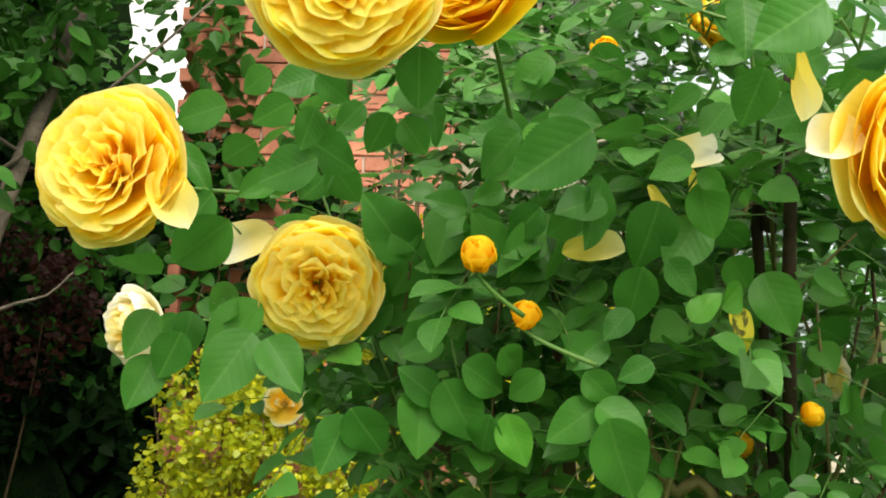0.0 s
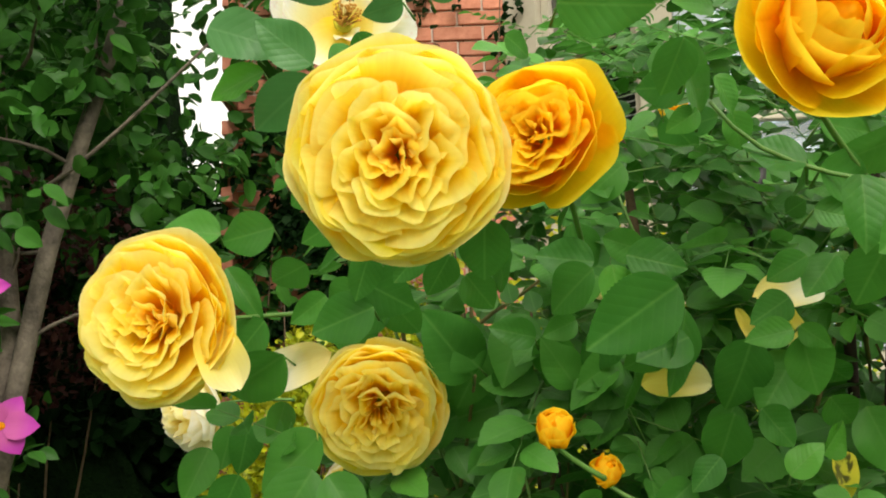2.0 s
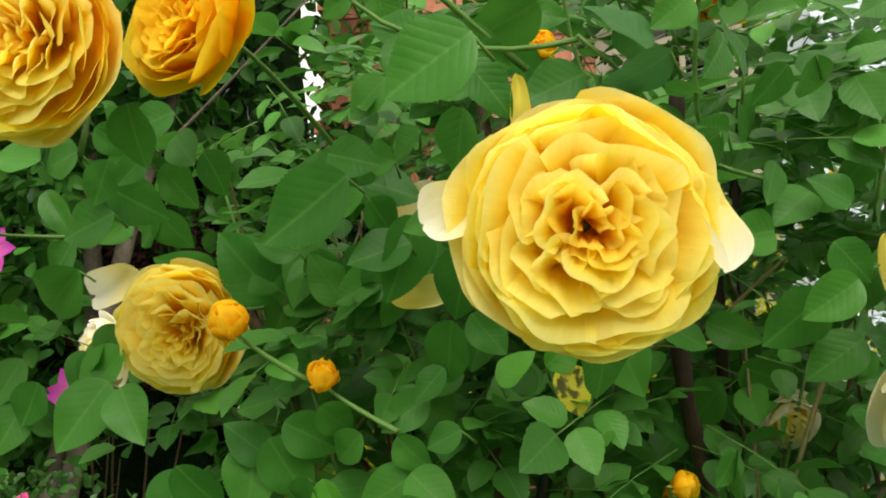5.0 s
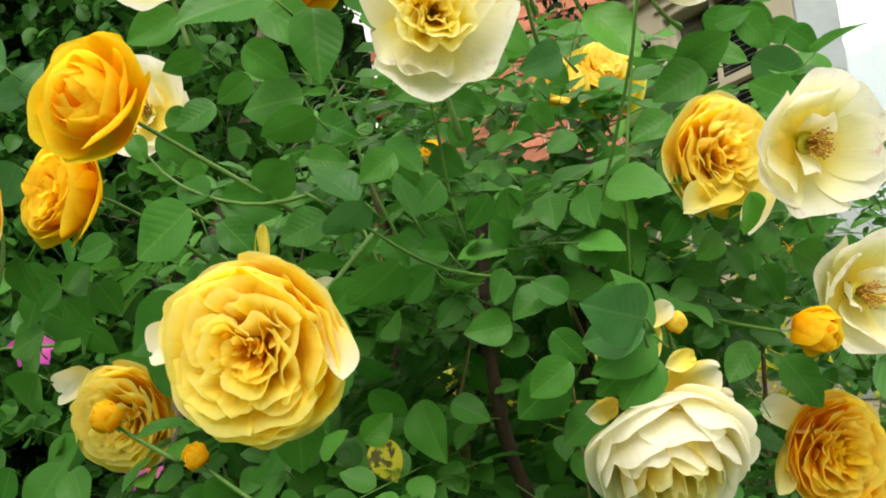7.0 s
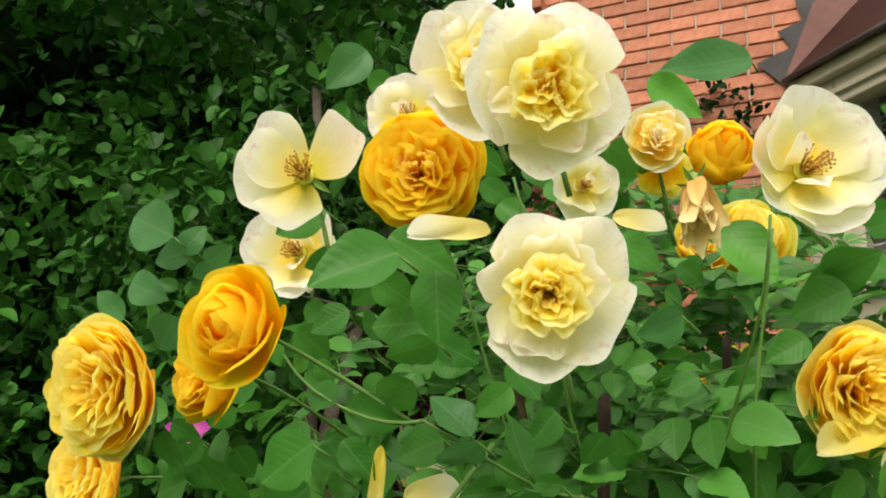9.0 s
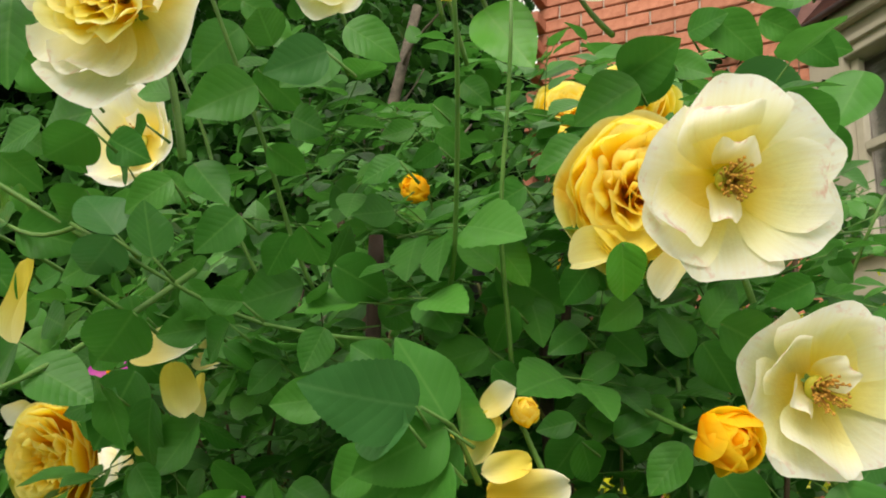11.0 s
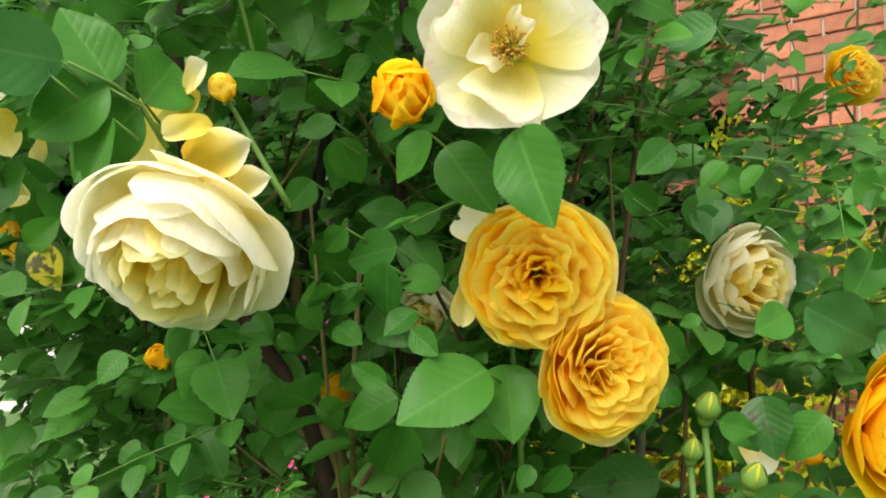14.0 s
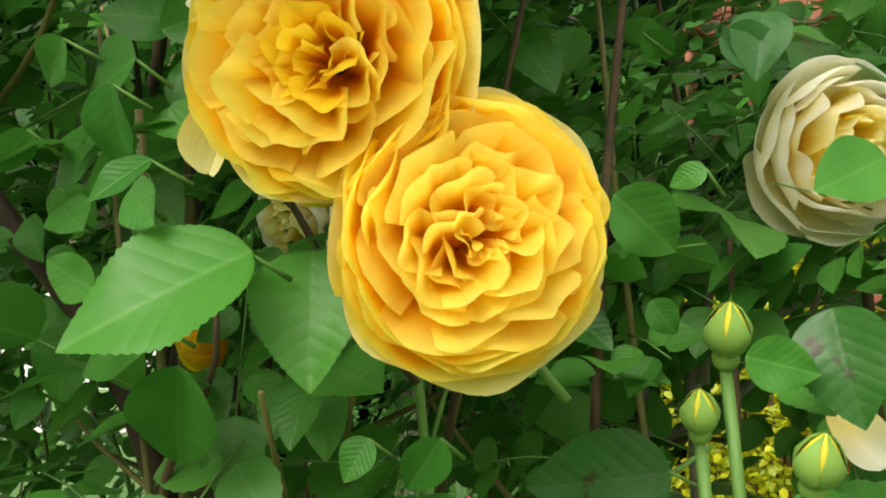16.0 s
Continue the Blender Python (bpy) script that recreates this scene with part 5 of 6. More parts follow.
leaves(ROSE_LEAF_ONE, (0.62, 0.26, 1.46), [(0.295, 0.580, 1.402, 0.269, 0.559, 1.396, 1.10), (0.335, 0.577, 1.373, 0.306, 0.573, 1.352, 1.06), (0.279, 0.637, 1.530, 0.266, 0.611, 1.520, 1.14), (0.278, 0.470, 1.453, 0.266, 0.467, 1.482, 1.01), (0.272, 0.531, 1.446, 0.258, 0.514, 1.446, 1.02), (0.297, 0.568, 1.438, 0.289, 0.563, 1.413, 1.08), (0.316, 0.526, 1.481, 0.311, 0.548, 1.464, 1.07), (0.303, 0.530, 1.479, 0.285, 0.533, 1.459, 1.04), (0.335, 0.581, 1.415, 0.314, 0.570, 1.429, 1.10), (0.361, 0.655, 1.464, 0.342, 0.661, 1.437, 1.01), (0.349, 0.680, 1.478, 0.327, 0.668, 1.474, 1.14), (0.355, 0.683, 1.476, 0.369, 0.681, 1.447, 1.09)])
leaves(ROSE_LEAF_ONE, (0.62, 0.26, 1.46), [(0.325, 0.656, 1.456, 0.314, 0.629, 1.459, 1.13), (0.439, 0.726, 1.442, 0.427, 0.714, 1.469, 0.98), (0.449, 0.721, 1.449, 0.463, 0.734, 1.421, 1.07), (0.474, 0.678, 1.450, 0.498, 0.711, 1.437, 1.01), (0.449, 0.727, 1.461, 0.467, 0.736, 1.486, 1.05), (0.404, 0.669, 1.487, 0.388, 0.666, 1.464, 1.13), (0.393, 0.724, 1.394, 0.418, 0.733, 1.408, 1.02), (0.371, 0.723, 1.396, 0.346, 0.727, 1.367, 1.05), (0.382, 0.703, 1.391, 0.381, 0.726, 1.365, 1.00), (0.377, 0.705, 1.403, 0.357, 0.692, 1.395, 0.98), (0.435, 0.729, 1.392, 0.415, 0.726, 1.362, 1.03), (0.515, 0.916, 1.699, 0.490, 0.900, 1.640, 1.02)])
leaves(ROSE_LEAF_ONE, (0.62, 0.26, 1.46), [(0.486, 0.875, 1.641, 0.502, 0.903, 1.620, 1.09), (0.501, 0.766, 1.491, 0.474, 0.759, 1.478, 1.07), (0.479, 0.874, 1.517, 0.506, 0.911, 1.506, 1.05), (0.267, 0.472, 1.429, 0.229, 0.479, 1.401, 1.01), (-0.005, 0.644, 1.477, 0.062, 0.661, 1.457, 0.94), (0.199, 0.462, 1.405, 0.230, 0.481, 1.389, 1.09), (0.079, 0.599, 1.428, 0.065, 0.586, 1.370, 0.99), (0.053, 0.647, 1.404, 0.039, 0.645, 1.359, 0.98), (0.277, 0.530, 1.534, 0.282, 0.556, 1.525, 1.00), (0.281, 0.585, 1.480, 0.296, 0.625, 1.467, 0.98), (0.205, 0.465, 1.544, 0.160, 0.453, 1.543, 1.07), (0.213, 0.464, 1.531, 0.177, 0.457, 1.519, 1.15)])
leaves(ROSE_LEAF_ONE, (0.62, 0.26, 1.46), [(0.241, 0.509, 1.523, 0.258, 0.523, 1.499, 1.07), (0.257, 0.487, 1.503, 0.241, 0.472, 1.483, 1.02), (0.272, 0.520, 1.492, 0.265, 0.502, 1.467, 1.12), (0.279, 0.514, 1.564, 0.261, 0.486, 1.540, 1.11), (0.291, 0.661, 1.593, 0.310, 0.675, 1.577, 1.14), (0.297, 0.657, 1.579, 0.283, 0.647, 1.563, 1.04), (0.258, 0.675, 1.610, 0.238, 0.662, 1.600, 1.00), (0.305, 0.636, 1.599, 0.316, 0.659, 1.594, 1.10), (0.306, 0.666, 1.629, 0.324, 0.675, 1.612, 1.15), (0.427, 0.683, 1.468, 0.414, 0.666, 1.449, 1.07), (0.437, 0.675, 1.487, 0.445, 0.702, 1.477, 1.06), (0.380, 0.705, 1.457, 0.369, 0.685, 1.441, 1.11)])
leaves(ROSE_LEAF_ONE, (0.62, 0.26, 1.46), [(0.401, 0.712, 1.440, 0.380, 0.702, 1.426, 1.05), (0.358, 0.641, 1.426, 0.367, 0.663, 1.413, 1.00), (0.273, 0.637, 1.472, 0.279, 0.666, 1.459, 1.13), (0.262, 0.570, 1.421, 0.248, 0.561, 1.402, 0.99), (0.225, 0.559, 1.431, 0.237, 0.576, 1.420, 0.98)])
leaves(PALE_LEAF, (0.62, 0.26, 1.46), [(0.238, 0.473, 1.471, 0.212, 0.464, 1.498, 1.05), (0.248, 0.466, 1.467, 0.216, 0.471, 1.447, 1.05), (0.463, 0.755, 1.635, 0.505, 0.777, 1.614, 1.03), (0.371, 0.479, 1.540, 0.353, 0.460, 1.525, 1.06)], 'pale bluish green leaf')
leaves(FRESH_LEAF, (0.62, 0.26, 1.46), [(0.365, 0.630, 1.480, 0.345, 0.612, 1.497, 1.00), (0.358, 0.638, 1.499, 0.372, 0.656, 1.475, 1.11), (0.456, 0.599, 1.474, 0.451, 0.616, 1.448, 1.02)], 'bright fresh green leaf')
leaves(ROSE_LEAF_ONE, (0.69, 0.38, 1.35), [(0.394, 0.745, 1.328, 0.354, 0.736, 1.321, 1.10), (0.376, 0.766, 1.336, 0.402, 0.779, 1.312, 1.06), (0.394, 0.737, 1.317, 0.382, 0.747, 1.283, 1.09), (0.382, 0.764, 1.351, 0.370, 0.735, 1.354, 1.05), (0.386, 0.756, 1.344, 0.399, 0.781, 1.357, 0.98), (0.450, 0.768, 1.253, 0.428, 0.716, 1.223, 1.07), (0.444, 0.792, 1.256, 0.460, 0.783, 1.211, 1.12), (0.375, 0.773, 1.218, 0.345, 0.784, 1.174, 0.95), (0.378, 0.764, 1.233, 0.353, 0.738, 1.218, 1.14), (0.398, 0.735, 1.242, 0.378, 0.725, 1.254, 0.98), (0.522, 0.703, 1.373, 0.546, 0.700, 1.321, 0.95), (0.456, 0.721, 1.378, 0.483, 0.730, 1.341, 1.00)])
leaves(ROSE_LEAF_ONE, (0.69, 0.38, 1.35), [(0.255, 0.764, 1.239, 0.251, 0.755, 1.198, 1.13), (0.241, 0.761, 1.250, 0.228, 0.745, 1.226, 1.03), (0.242, 0.764, 1.256, 0.268, 0.773, 1.232, 0.99), (0.226, 0.707, 1.200, 0.192, 0.698, 1.178, 1.05), (0.215, 0.718, 1.204, 0.245, 0.721, 1.173, 1.00), (0.202, 0.732, 1.207, 0.191, 0.708, 1.212, 1.12), (0.303, 0.740, 1.296, 0.306, 0.756, 1.276, 1.12), (0.252, 0.739, 1.289, 0.267, 0.741, 1.267, 1.03), (0.366, 0.726, 1.340, 0.347, 0.723, 1.325, 1.05), (0.367, 0.741, 1.303, 0.348, 0.729, 1.286, 0.98), (0.352, 0.732, 1.278, 0.373, 0.737, 1.265, 1.07), (0.217, 0.728, 1.295, 0.242, 0.736, 1.277, 1.01)])
leaves(ROSE_LEAF_ONE, (0.69, 0.38, 1.35), [(0.303, 0.615, 1.258, 0.302, 0.600, 1.242, 1.11), (0.322, 0.749, 1.452, 0.296, 0.740, 1.440, 1.15), (0.358, 0.704, 1.368, 0.346, 0.692, 1.348, 1.12), (0.480, 0.873, 1.376, 0.491, 0.902, 1.361, 0.98), (0.515, 0.873, 1.402, 0.499, 0.855, 1.379, 1.02), (0.499, 0.973, 1.404, 0.518, 0.988, 1.387, 1.00), (0.408, 0.748, 1.288, 0.401, 0.729, 1.272, 1.06), (0.414, 0.740, 1.275, 0.434, 0.744, 1.260, 0.98)])
leaves(PALE_LEAF, (0.69, 0.38, 1.35), [(0.473, 1.022, 1.393, 0.477, 1.007, 1.356, 1.04), (0.558, 0.851, 1.463, 0.522, 0.845, 1.459, 1.01), (0.557, 0.982, 1.300, 0.593, 1.030, 1.274, 1.05), (0.582, 1.037, 1.278, 0.619, 1.039, 1.266, 0.98)], 'pale bluish green leaf')
leaves(DULL_LEAF, (0.69, 0.38, 1.35), [(0.540, 0.946, 1.239, 0.551, 0.938, 1.199, 1.15), (0.453, 0.965, 1.174, 0.409, 0.919, 1.164, 0.99)], 'dark green leaf with brown blotches')
leaves(PALE_LEAF, (0.14, 0.07, 1.51), [(-0.141, 0.473, 1.572, -0.172, 0.464, 1.598, 0.98)], 'pale bluish green leaf')
leaves(ROSE_LEAF_ONE, (0.14, 0.07, 1.51), [(0.002, 0.459, 1.590, 0.052, 0.448, 1.577, 0.98), (0.064, 0.433, 1.553, 0.053, 0.452, 1.528, 0.98), (0.080, 0.444, 1.536, 0.089, 0.448, 1.516, 0.98), (-0.043, 0.461, 1.472, -0.046, 0.481, 1.438, 1.05), (-0.126, 0.549, 1.471, -0.138, 0.552, 1.440, 1.08), (-0.259, 0.635, 1.479, -0.231, 0.639, 1.436, 0.62), (-0.126, 0.558, 1.436, -0.170, 0.559, 1.420, 1.08), (0.127, 0.468, 1.492, 0.096, 0.475, 1.504, 1.02), (0.138, 0.426, 1.475, 0.136, 0.417, 1.438, 0.99), (0.134, 0.471, 1.490, 0.169, 0.492, 1.480, 1.01), (0.156, 0.446, 1.465, 0.177, 0.454, 1.441, 0.97), (0.154, 0.448, 1.444, 0.143, 0.469, 1.416, 1.05)])
leaves(ROSE_LEAF_ONE, (0.14, 0.07, 1.51), [(0.021, 0.611, 1.465, -0.020, 0.619, 1.472, 1.09), (0.038, 0.548, 1.460, 0.074, 0.543, 1.449, 1.08), (0.018, 0.570, 1.455, -0.014, 0.590, 1.429, 1.05), (-0.066, 0.715, 1.412, -0.094, 0.726, 1.362, 1.01), (-0.013, 0.640, 1.419, -0.008, 0.667, 1.377, 0.94), (0.031, 0.693, 1.388, -0.003, 0.671, 1.358, 0.95), (0.118, 0.590, 1.406, 0.102, 0.599, 1.358, 1.07), (-0.095, 0.736, 1.357, -0.147, 0.744, 1.334, 0.93), (-0.044, 0.710, 1.357, -0.017, 0.710, 1.335, 1.07), (-0.023, 0.633, 1.415, -0.055, 0.620, 1.423, 0.97), (0.125, 0.517, 1.408, 0.098, 0.516, 1.403, 0.97), (0.136, 0.542, 1.406, 0.146, 0.561, 1.371, 1.10)])
leaves(ROSE_LEAF_ONE, (0.14, 0.07, 1.51), [(0.232, 0.477, 1.462, 0.210, 0.492, 1.446, 1.02), (0.194, 0.505, 1.556, 0.207, 0.492, 1.523, 1.15), (0.206, 0.477, 1.533, 0.231, 0.484, 1.519, 1.11), (0.267, 0.553, 1.564, 0.293, 0.555, 1.549, 1.05), (0.219, 0.553, 1.441, 0.190, 0.535, 1.435, 1.00), (-0.234, 0.701, 1.374, -0.240, 0.688, 1.340, 0.97), (-0.282, 0.742, 1.355, -0.281, 0.727, 1.315, 1.09), (0.047, 0.623, 1.537, 0.015, 0.623, 1.512, 1.09), (0.078, 0.487, 1.531, 0.060, 0.487, 1.520, 1.11), (-0.150, 0.628, 1.659, -0.141, 0.648, 1.638, 1.06), (-0.148, 0.604, 1.636, -0.163, 0.591, 1.616, 1.14), (-0.030, 0.525, 1.602, -0.013, 0.539, 1.592, 1.01)])
leaves(ROSE_LEAF_ONE, (0.14, 0.07, 1.51), [(-0.064, 0.534, 1.477, -0.040, 0.526, 1.452, 1.03)])
leaves(FRESH_LEAF, (0.14, 0.07, 1.51), [(0.029, 0.552, 1.455, 0.036, 0.549, 1.411, 1.04)], 'bright fresh green leaf')
leaves(PALE_LEAF, (0.51, -0.00, 1.51), [(-0.114, 0.490, 1.653, -0.181, 0.480, 1.683, 1.03), (-0.140, 0.522, 1.649, -0.120, 0.528, 1.677, 1.10), (-0.137, 0.535, 1.655, -0.179, 0.517, 1.645, 1.06), (-0.096, 0.530, 1.634, -0.121, 0.523, 1.622, 1.02), (-0.078, 0.506, 1.627, -0.048, 0.503, 1.638, 1.09), (-0.038, 0.647, 1.912, -0.069, 0.622, 1.862, 1.06), (0.368, 0.681, 1.811, 0.305, 0.623, 1.781, 0.62), (0.484, 0.884, 1.890, 0.541, 0.951, 1.895, 0.91), (0.520, 0.916, 1.869, 0.543, 0.964, 1.845, 0.94)], 'pale bluish green leaf')
leaves(ROSE_LEAF_ONE, (0.51, -0.00, 1.51), [(-0.005, 0.617, 1.857, 0.013, 0.644, 1.846, 1.14), (0.240, 0.381, 1.564, 0.208, 0.343, 1.541, 0.99), (0.192, 0.431, 1.596, 0.231, 0.455, 1.573, 0.92), (0.261, 0.390, 1.554, 0.265, 0.391, 1.512, 1.00), (0.073, 0.493, 1.653, 0.035, 0.476, 1.632, 0.99), (-0.044, 0.634, 1.837, -0.074, 0.643, 1.821, 1.08), (0.240, 0.602, 1.476, 0.197, 0.584, 1.463, 1.09), (0.282, 0.580, 1.705, 0.305, 0.624, 1.692, 1.01), (0.241, 0.588, 1.697, 0.264, 0.604, 1.673, 1.09), (0.298, 0.558, 1.618, 0.326, 0.577, 1.601, 1.07), (0.007, 0.629, 1.497, 0.015, 0.650, 1.439, 1.02), (0.064, 0.519, 1.437, 0.009, 0.531, 1.402, 0.98)])
leaves(ROSE_LEAF_ONE, (0.51, -0.00, 1.51), [(0.492, 0.677, 1.557, 0.458, 0.677, 1.583, 0.99), (0.493, 0.753, 1.612, 0.515, 0.802, 1.591, 0.94), (0.343, 0.664, 1.494, 0.367, 0.704, 1.470, 0.99), (0.358, 0.548, 1.516, 0.340, 0.540, 1.505, 1.12), (0.429, 0.680, 1.601, 0.391, 0.667, 1.579, 1.13), (0.186, 0.427, 1.568, 0.205, 0.448, 1.551, 1.11), (0.124, 0.476, 1.561, 0.098, 0.465, 1.544, 1.08), (0.072, 0.477, 1.551, 0.086, 0.503, 1.532, 1.14), (0.116, 0.892, 1.637, 0.153, 0.904, 1.588, 0.93), (0.204, 0.492, 1.471, 0.175, 0.480, 1.456, 1.15), (0.184, 0.481, 1.508, 0.145, 0.489, 1.492, 1.02), (0.376, 0.684, 1.495, 0.403, 0.692, 1.477, 0.97)])
leaves(ROSE_LEAF_ONE, (0.51, -0.00, 1.51), [(0.317, 0.594, 1.426, 0.296, 0.578, 1.407, 1.07), (0.339, 0.664, 1.442, 0.310, 0.640, 1.425, 1.07), (0.431, 0.718, 1.633, 0.461, 0.717, 1.619, 1.03), (0.494, 0.871, 1.761, 0.452, 0.849, 1.743, 0.91), (0.505, 0.918, 1.814, 0.539, 0.941, 1.790, 1.05), (0.438, 0.740, 1.665, 0.467, 0.733, 1.668, 1.14), (0.484, 0.866, 1.809, 0.451, 0.832, 1.814, 1.07), (0.506, 0.892, 1.783, 0.475, 0.875, 1.777, 1.05), (0.448, 0.814, 1.766, 0.473, 0.864, 1.751, 0.97), (0.410, 0.699, 1.618, 0.452, 0.685, 1.627, 1.12), (0.456, 0.848, 1.730, 0.484, 0.865, 1.713, 1.00), (0.475, 0.894, 1.727, 0.510, 0.893, 1.709, 1.05)])
leaves(ROSE_LEAF_ONE, (0.51, -0.00, 1.51), [(0.494, 0.792, 1.672, 0.518, 0.806, 1.651, 1.00), (0.457, 0.737, 1.671, 0.479, 0.767, 1.646, 1.03), (0.425, 0.788, 1.702, 0.456, 0.814, 1.694, 0.97), (0.156, 0.581, 1.725, 0.183, 0.595, 1.703, 1.00), (0.154, 0.594, 1.716, 0.132, 0.582, 1.699, 1.08), (0.203, 0.589, 1.708, 0.225, 0.599, 1.686, 1.02), (0.241, 0.596, 1.721, 0.217, 0.600, 1.701, 1.11), (0.166, 0.579, 1.692, 0.188, 0.601, 1.679, 0.99), (0.219, 0.597, 1.689, 0.248, 0.601, 1.669, 0.97), (0.179, 0.591, 1.676, 0.205, 0.596, 1.652, 1.02)])
leaves(FRESH_LEAF, (0.51, -0.00, 1.51), [(0.297, 0.631, 1.785, 0.343, 0.631, 1.736, 0.62), (0.360, 0.611, 1.638, 0.394, 0.615, 1.593, 0.98)], 'bright fresh green leaf')
leaves(ROSE_LEAF_ONE, (0.48, 0.05, 1.42), [(0.171, 0.401, 1.459, 0.133, 0.399, 1.434, 1.15), (0.228, 0.491, 1.425, 0.205, 0.489, 1.406, 1.10), (0.321, 0.606, 1.369, 0.287, 0.604, 1.339, 1.14), (0.324, 0.577, 1.394, 0.343, 0.582, 1.371, 1.06), (0.369, 0.555, 1.418, 0.383, 0.572, 1.378, 1.02), (0.394, 0.557, 1.369, 0.371, 0.553, 1.339, 1.01), (0.343, 0.628, 1.345, 0.311, 0.620, 1.323, 1.07), (0.200, 0.675, 1.357, 0.186, 0.668, 1.317, 1.11), (0.230, 0.619, 1.355, 0.258, 0.625, 1.342, 1.05), (0.216, 0.439, 1.344, 0.216, 0.450, 1.309, 1.13), (-0.170, 0.749, 1.408, -0.189, 0.694, 1.429, 1.06), (0.065, 0.491, 1.573, 0.087, 0.503, 1.559, 1.03)])
leaves(ROSE_LEAF_ONE, (0.48, 0.05, 1.42), [(0.140, 0.493, 1.586, 0.115, 0.488, 1.568, 0.98), (0.440, 0.708, 1.628, 0.393, 0.708, 1.609, 0.93), (0.206, 0.653, 1.567, 0.232, 0.662, 1.545, 1.15), (0.261, 0.533, 1.436, 0.232, 0.541, 1.418, 0.97), (0.335, 0.643, 1.497, 0.312, 0.628, 1.475, 1.03), (0.226, 0.527, 1.461, 0.240, 0.538, 1.441, 0.98), (0.034, 0.624, 1.449, 0.045, 0.650, 1.426, 1.10), (-0.140, 0.567, 1.457, -0.102, 0.583, 1.435, 1.13), (0.394, 0.717, 1.457, 0.418, 0.713, 1.436, 1.03), (0.402, 0.666, 1.562, 0.374, 0.652, 1.544, 1.05), (0.371, 0.648, 1.534, 0.346, 0.640, 1.519, 1.04), (0.311, 0.541, 1.589, 0.293, 0.520, 1.559, 1.08)])
leaves(ROSE_LEAF_ONE, (0.48, 0.05, 1.42), [(0.234, 0.548, 1.603, 0.247, 0.577, 1.584, 1.10), (0.259, 0.513, 1.606, 0.246, 0.495, 1.576, 1.14), (0.098, 0.491, 1.613, 0.071, 0.479, 1.601, 0.97)])
leaves(PALE_LEAF, (0.48, 0.05, 1.42), [(0.394, 0.527, 1.382, 0.353, 0.533, 1.380, 1.03)], 'pale bluish green leaf')
leaves(FRESH_LEAF, (0.48, 0.05, 1.42), [(0.160, 0.608, 1.330, 0.181, 0.619, 1.350, 1.11)], 'bright fresh green leaf')
leaves(DULL_LEAF, (0.48, 0.05, 1.42), [(0.150, 0.619, 1.313, 0.138, 0.606, 1.335, 1.02)], 'dark green leaf with brown blotches')
leaves(SICK_LEAF, (0.48, 0.05, 1.42), [(0.168, 0.614, 1.330, 0.182, 0.622, 1.299, 1.10)], 'yellow leaf with black spots')
leaves(ROSE_LEAF_ONE, (0.00, 0.00, 1.35), [(-0.061, 0.646, 1.281, -0.061, 0.636, 1.226, 1.07), (-0.048, 0.644, 1.268, -0.076, 0.626, 1.293, 1.05), (-0.043, 0.632, 1.283, -0.019, 0.652, 1.236, 1.03), (-0.008, 0.626, 1.257, -0.017, 0.647, 1.228, 1.11), (0.070, 0.625, 1.263, 0.035, 0.611, 1.238, 1.04), (0.072, 0.585, 1.253, 0.090, 0.625, 1.200, 0.93), (0.069, 0.617, 1.263, 0.103, 0.604, 1.239, 1.00), (-0.118, 0.645, 1.258, -0.136, 0.635, 1.214, 1.12), (-0.112, 0.624, 1.263, -0.091, 0.656, 1.227, 0.98), (-0.196, 0.650, 1.324, -0.229, 0.634, 1.269, 0.99), (-0.185, 0.651, 1.319, -0.154, 0.639, 1.277, 0.97), (-0.071, 0.692, 1.396, -0.109, 0.668, 1.442, 0.94)])
leaves(ROSE_LEAF_ONE, (0.00, 0.00, 1.35), [(-0.031, 0.681, 1.436, -0.054, 0.667, 1.383, 1.05), (-0.063, 0.753, 1.393, -0.121, 0.751, 1.357, 0.96), (-0.035, 0.713, 1.354, -0.051, 0.727, 1.320, 1.08), (-0.028, 0.625, 1.294, 0.005, 0.650, 1.274, 1.06), (-0.074, 0.557, 1.468, -0.092, 0.570, 1.442, 1.03), (-0.061, 0.523, 1.450, -0.045, 0.535, 1.428, 1.12), (-0.216, 0.622, 1.506, -0.267, 0.639, 1.500, 0.94), (-0.210, 0.625, 1.410, -0.270, 0.655, 1.379, 0.90), (-0.230, 0.640, 1.437, -0.260, 0.648, 1.407, 1.13), (-0.274, 0.648, 1.306, -0.287, 0.632, 1.265, 1.06), (-0.247, 0.632, 1.323, -0.267, 0.642, 1.289, 1.13), (0.114, 0.644, 1.363, 0.100, 0.649, 1.328, 1.07)])
leaves(ROSE_LEAF_ONE, (0.00, 0.00, 1.35), [(0.095, 0.607, 1.330, 0.075, 0.605, 1.308, 0.98), (0.078, 0.625, 1.312, 0.049, 0.613, 1.289, 0.99), (0.061, 0.612, 1.286, 0.083, 0.617, 1.264, 1.14), (0.198, 0.632, 1.359, 0.216, 0.629, 1.311, 1.06), (0.256, 0.707, 1.363, 0.293, 0.707, 1.348, 0.98), (0.160, 0.790, 1.314, 0.122, 0.772, 1.291, 0.97), (0.149, 0.607, 1.396, 0.121, 0.604, 1.356, 1.14), (0.160, 0.599, 1.391, 0.185, 0.617, 1.376, 1.07), (0.151, 0.514, 1.449, 0.131, 0.510, 1.424, 1.00), (0.124, 0.474, 1.444, 0.104, 0.484, 1.433, 0.98), (-0.124, 0.606, 1.442, -0.154, 0.622, 1.425, 0.99), (-0.125, 0.603, 1.446, -0.106, 0.620, 1.419, 1.11)])
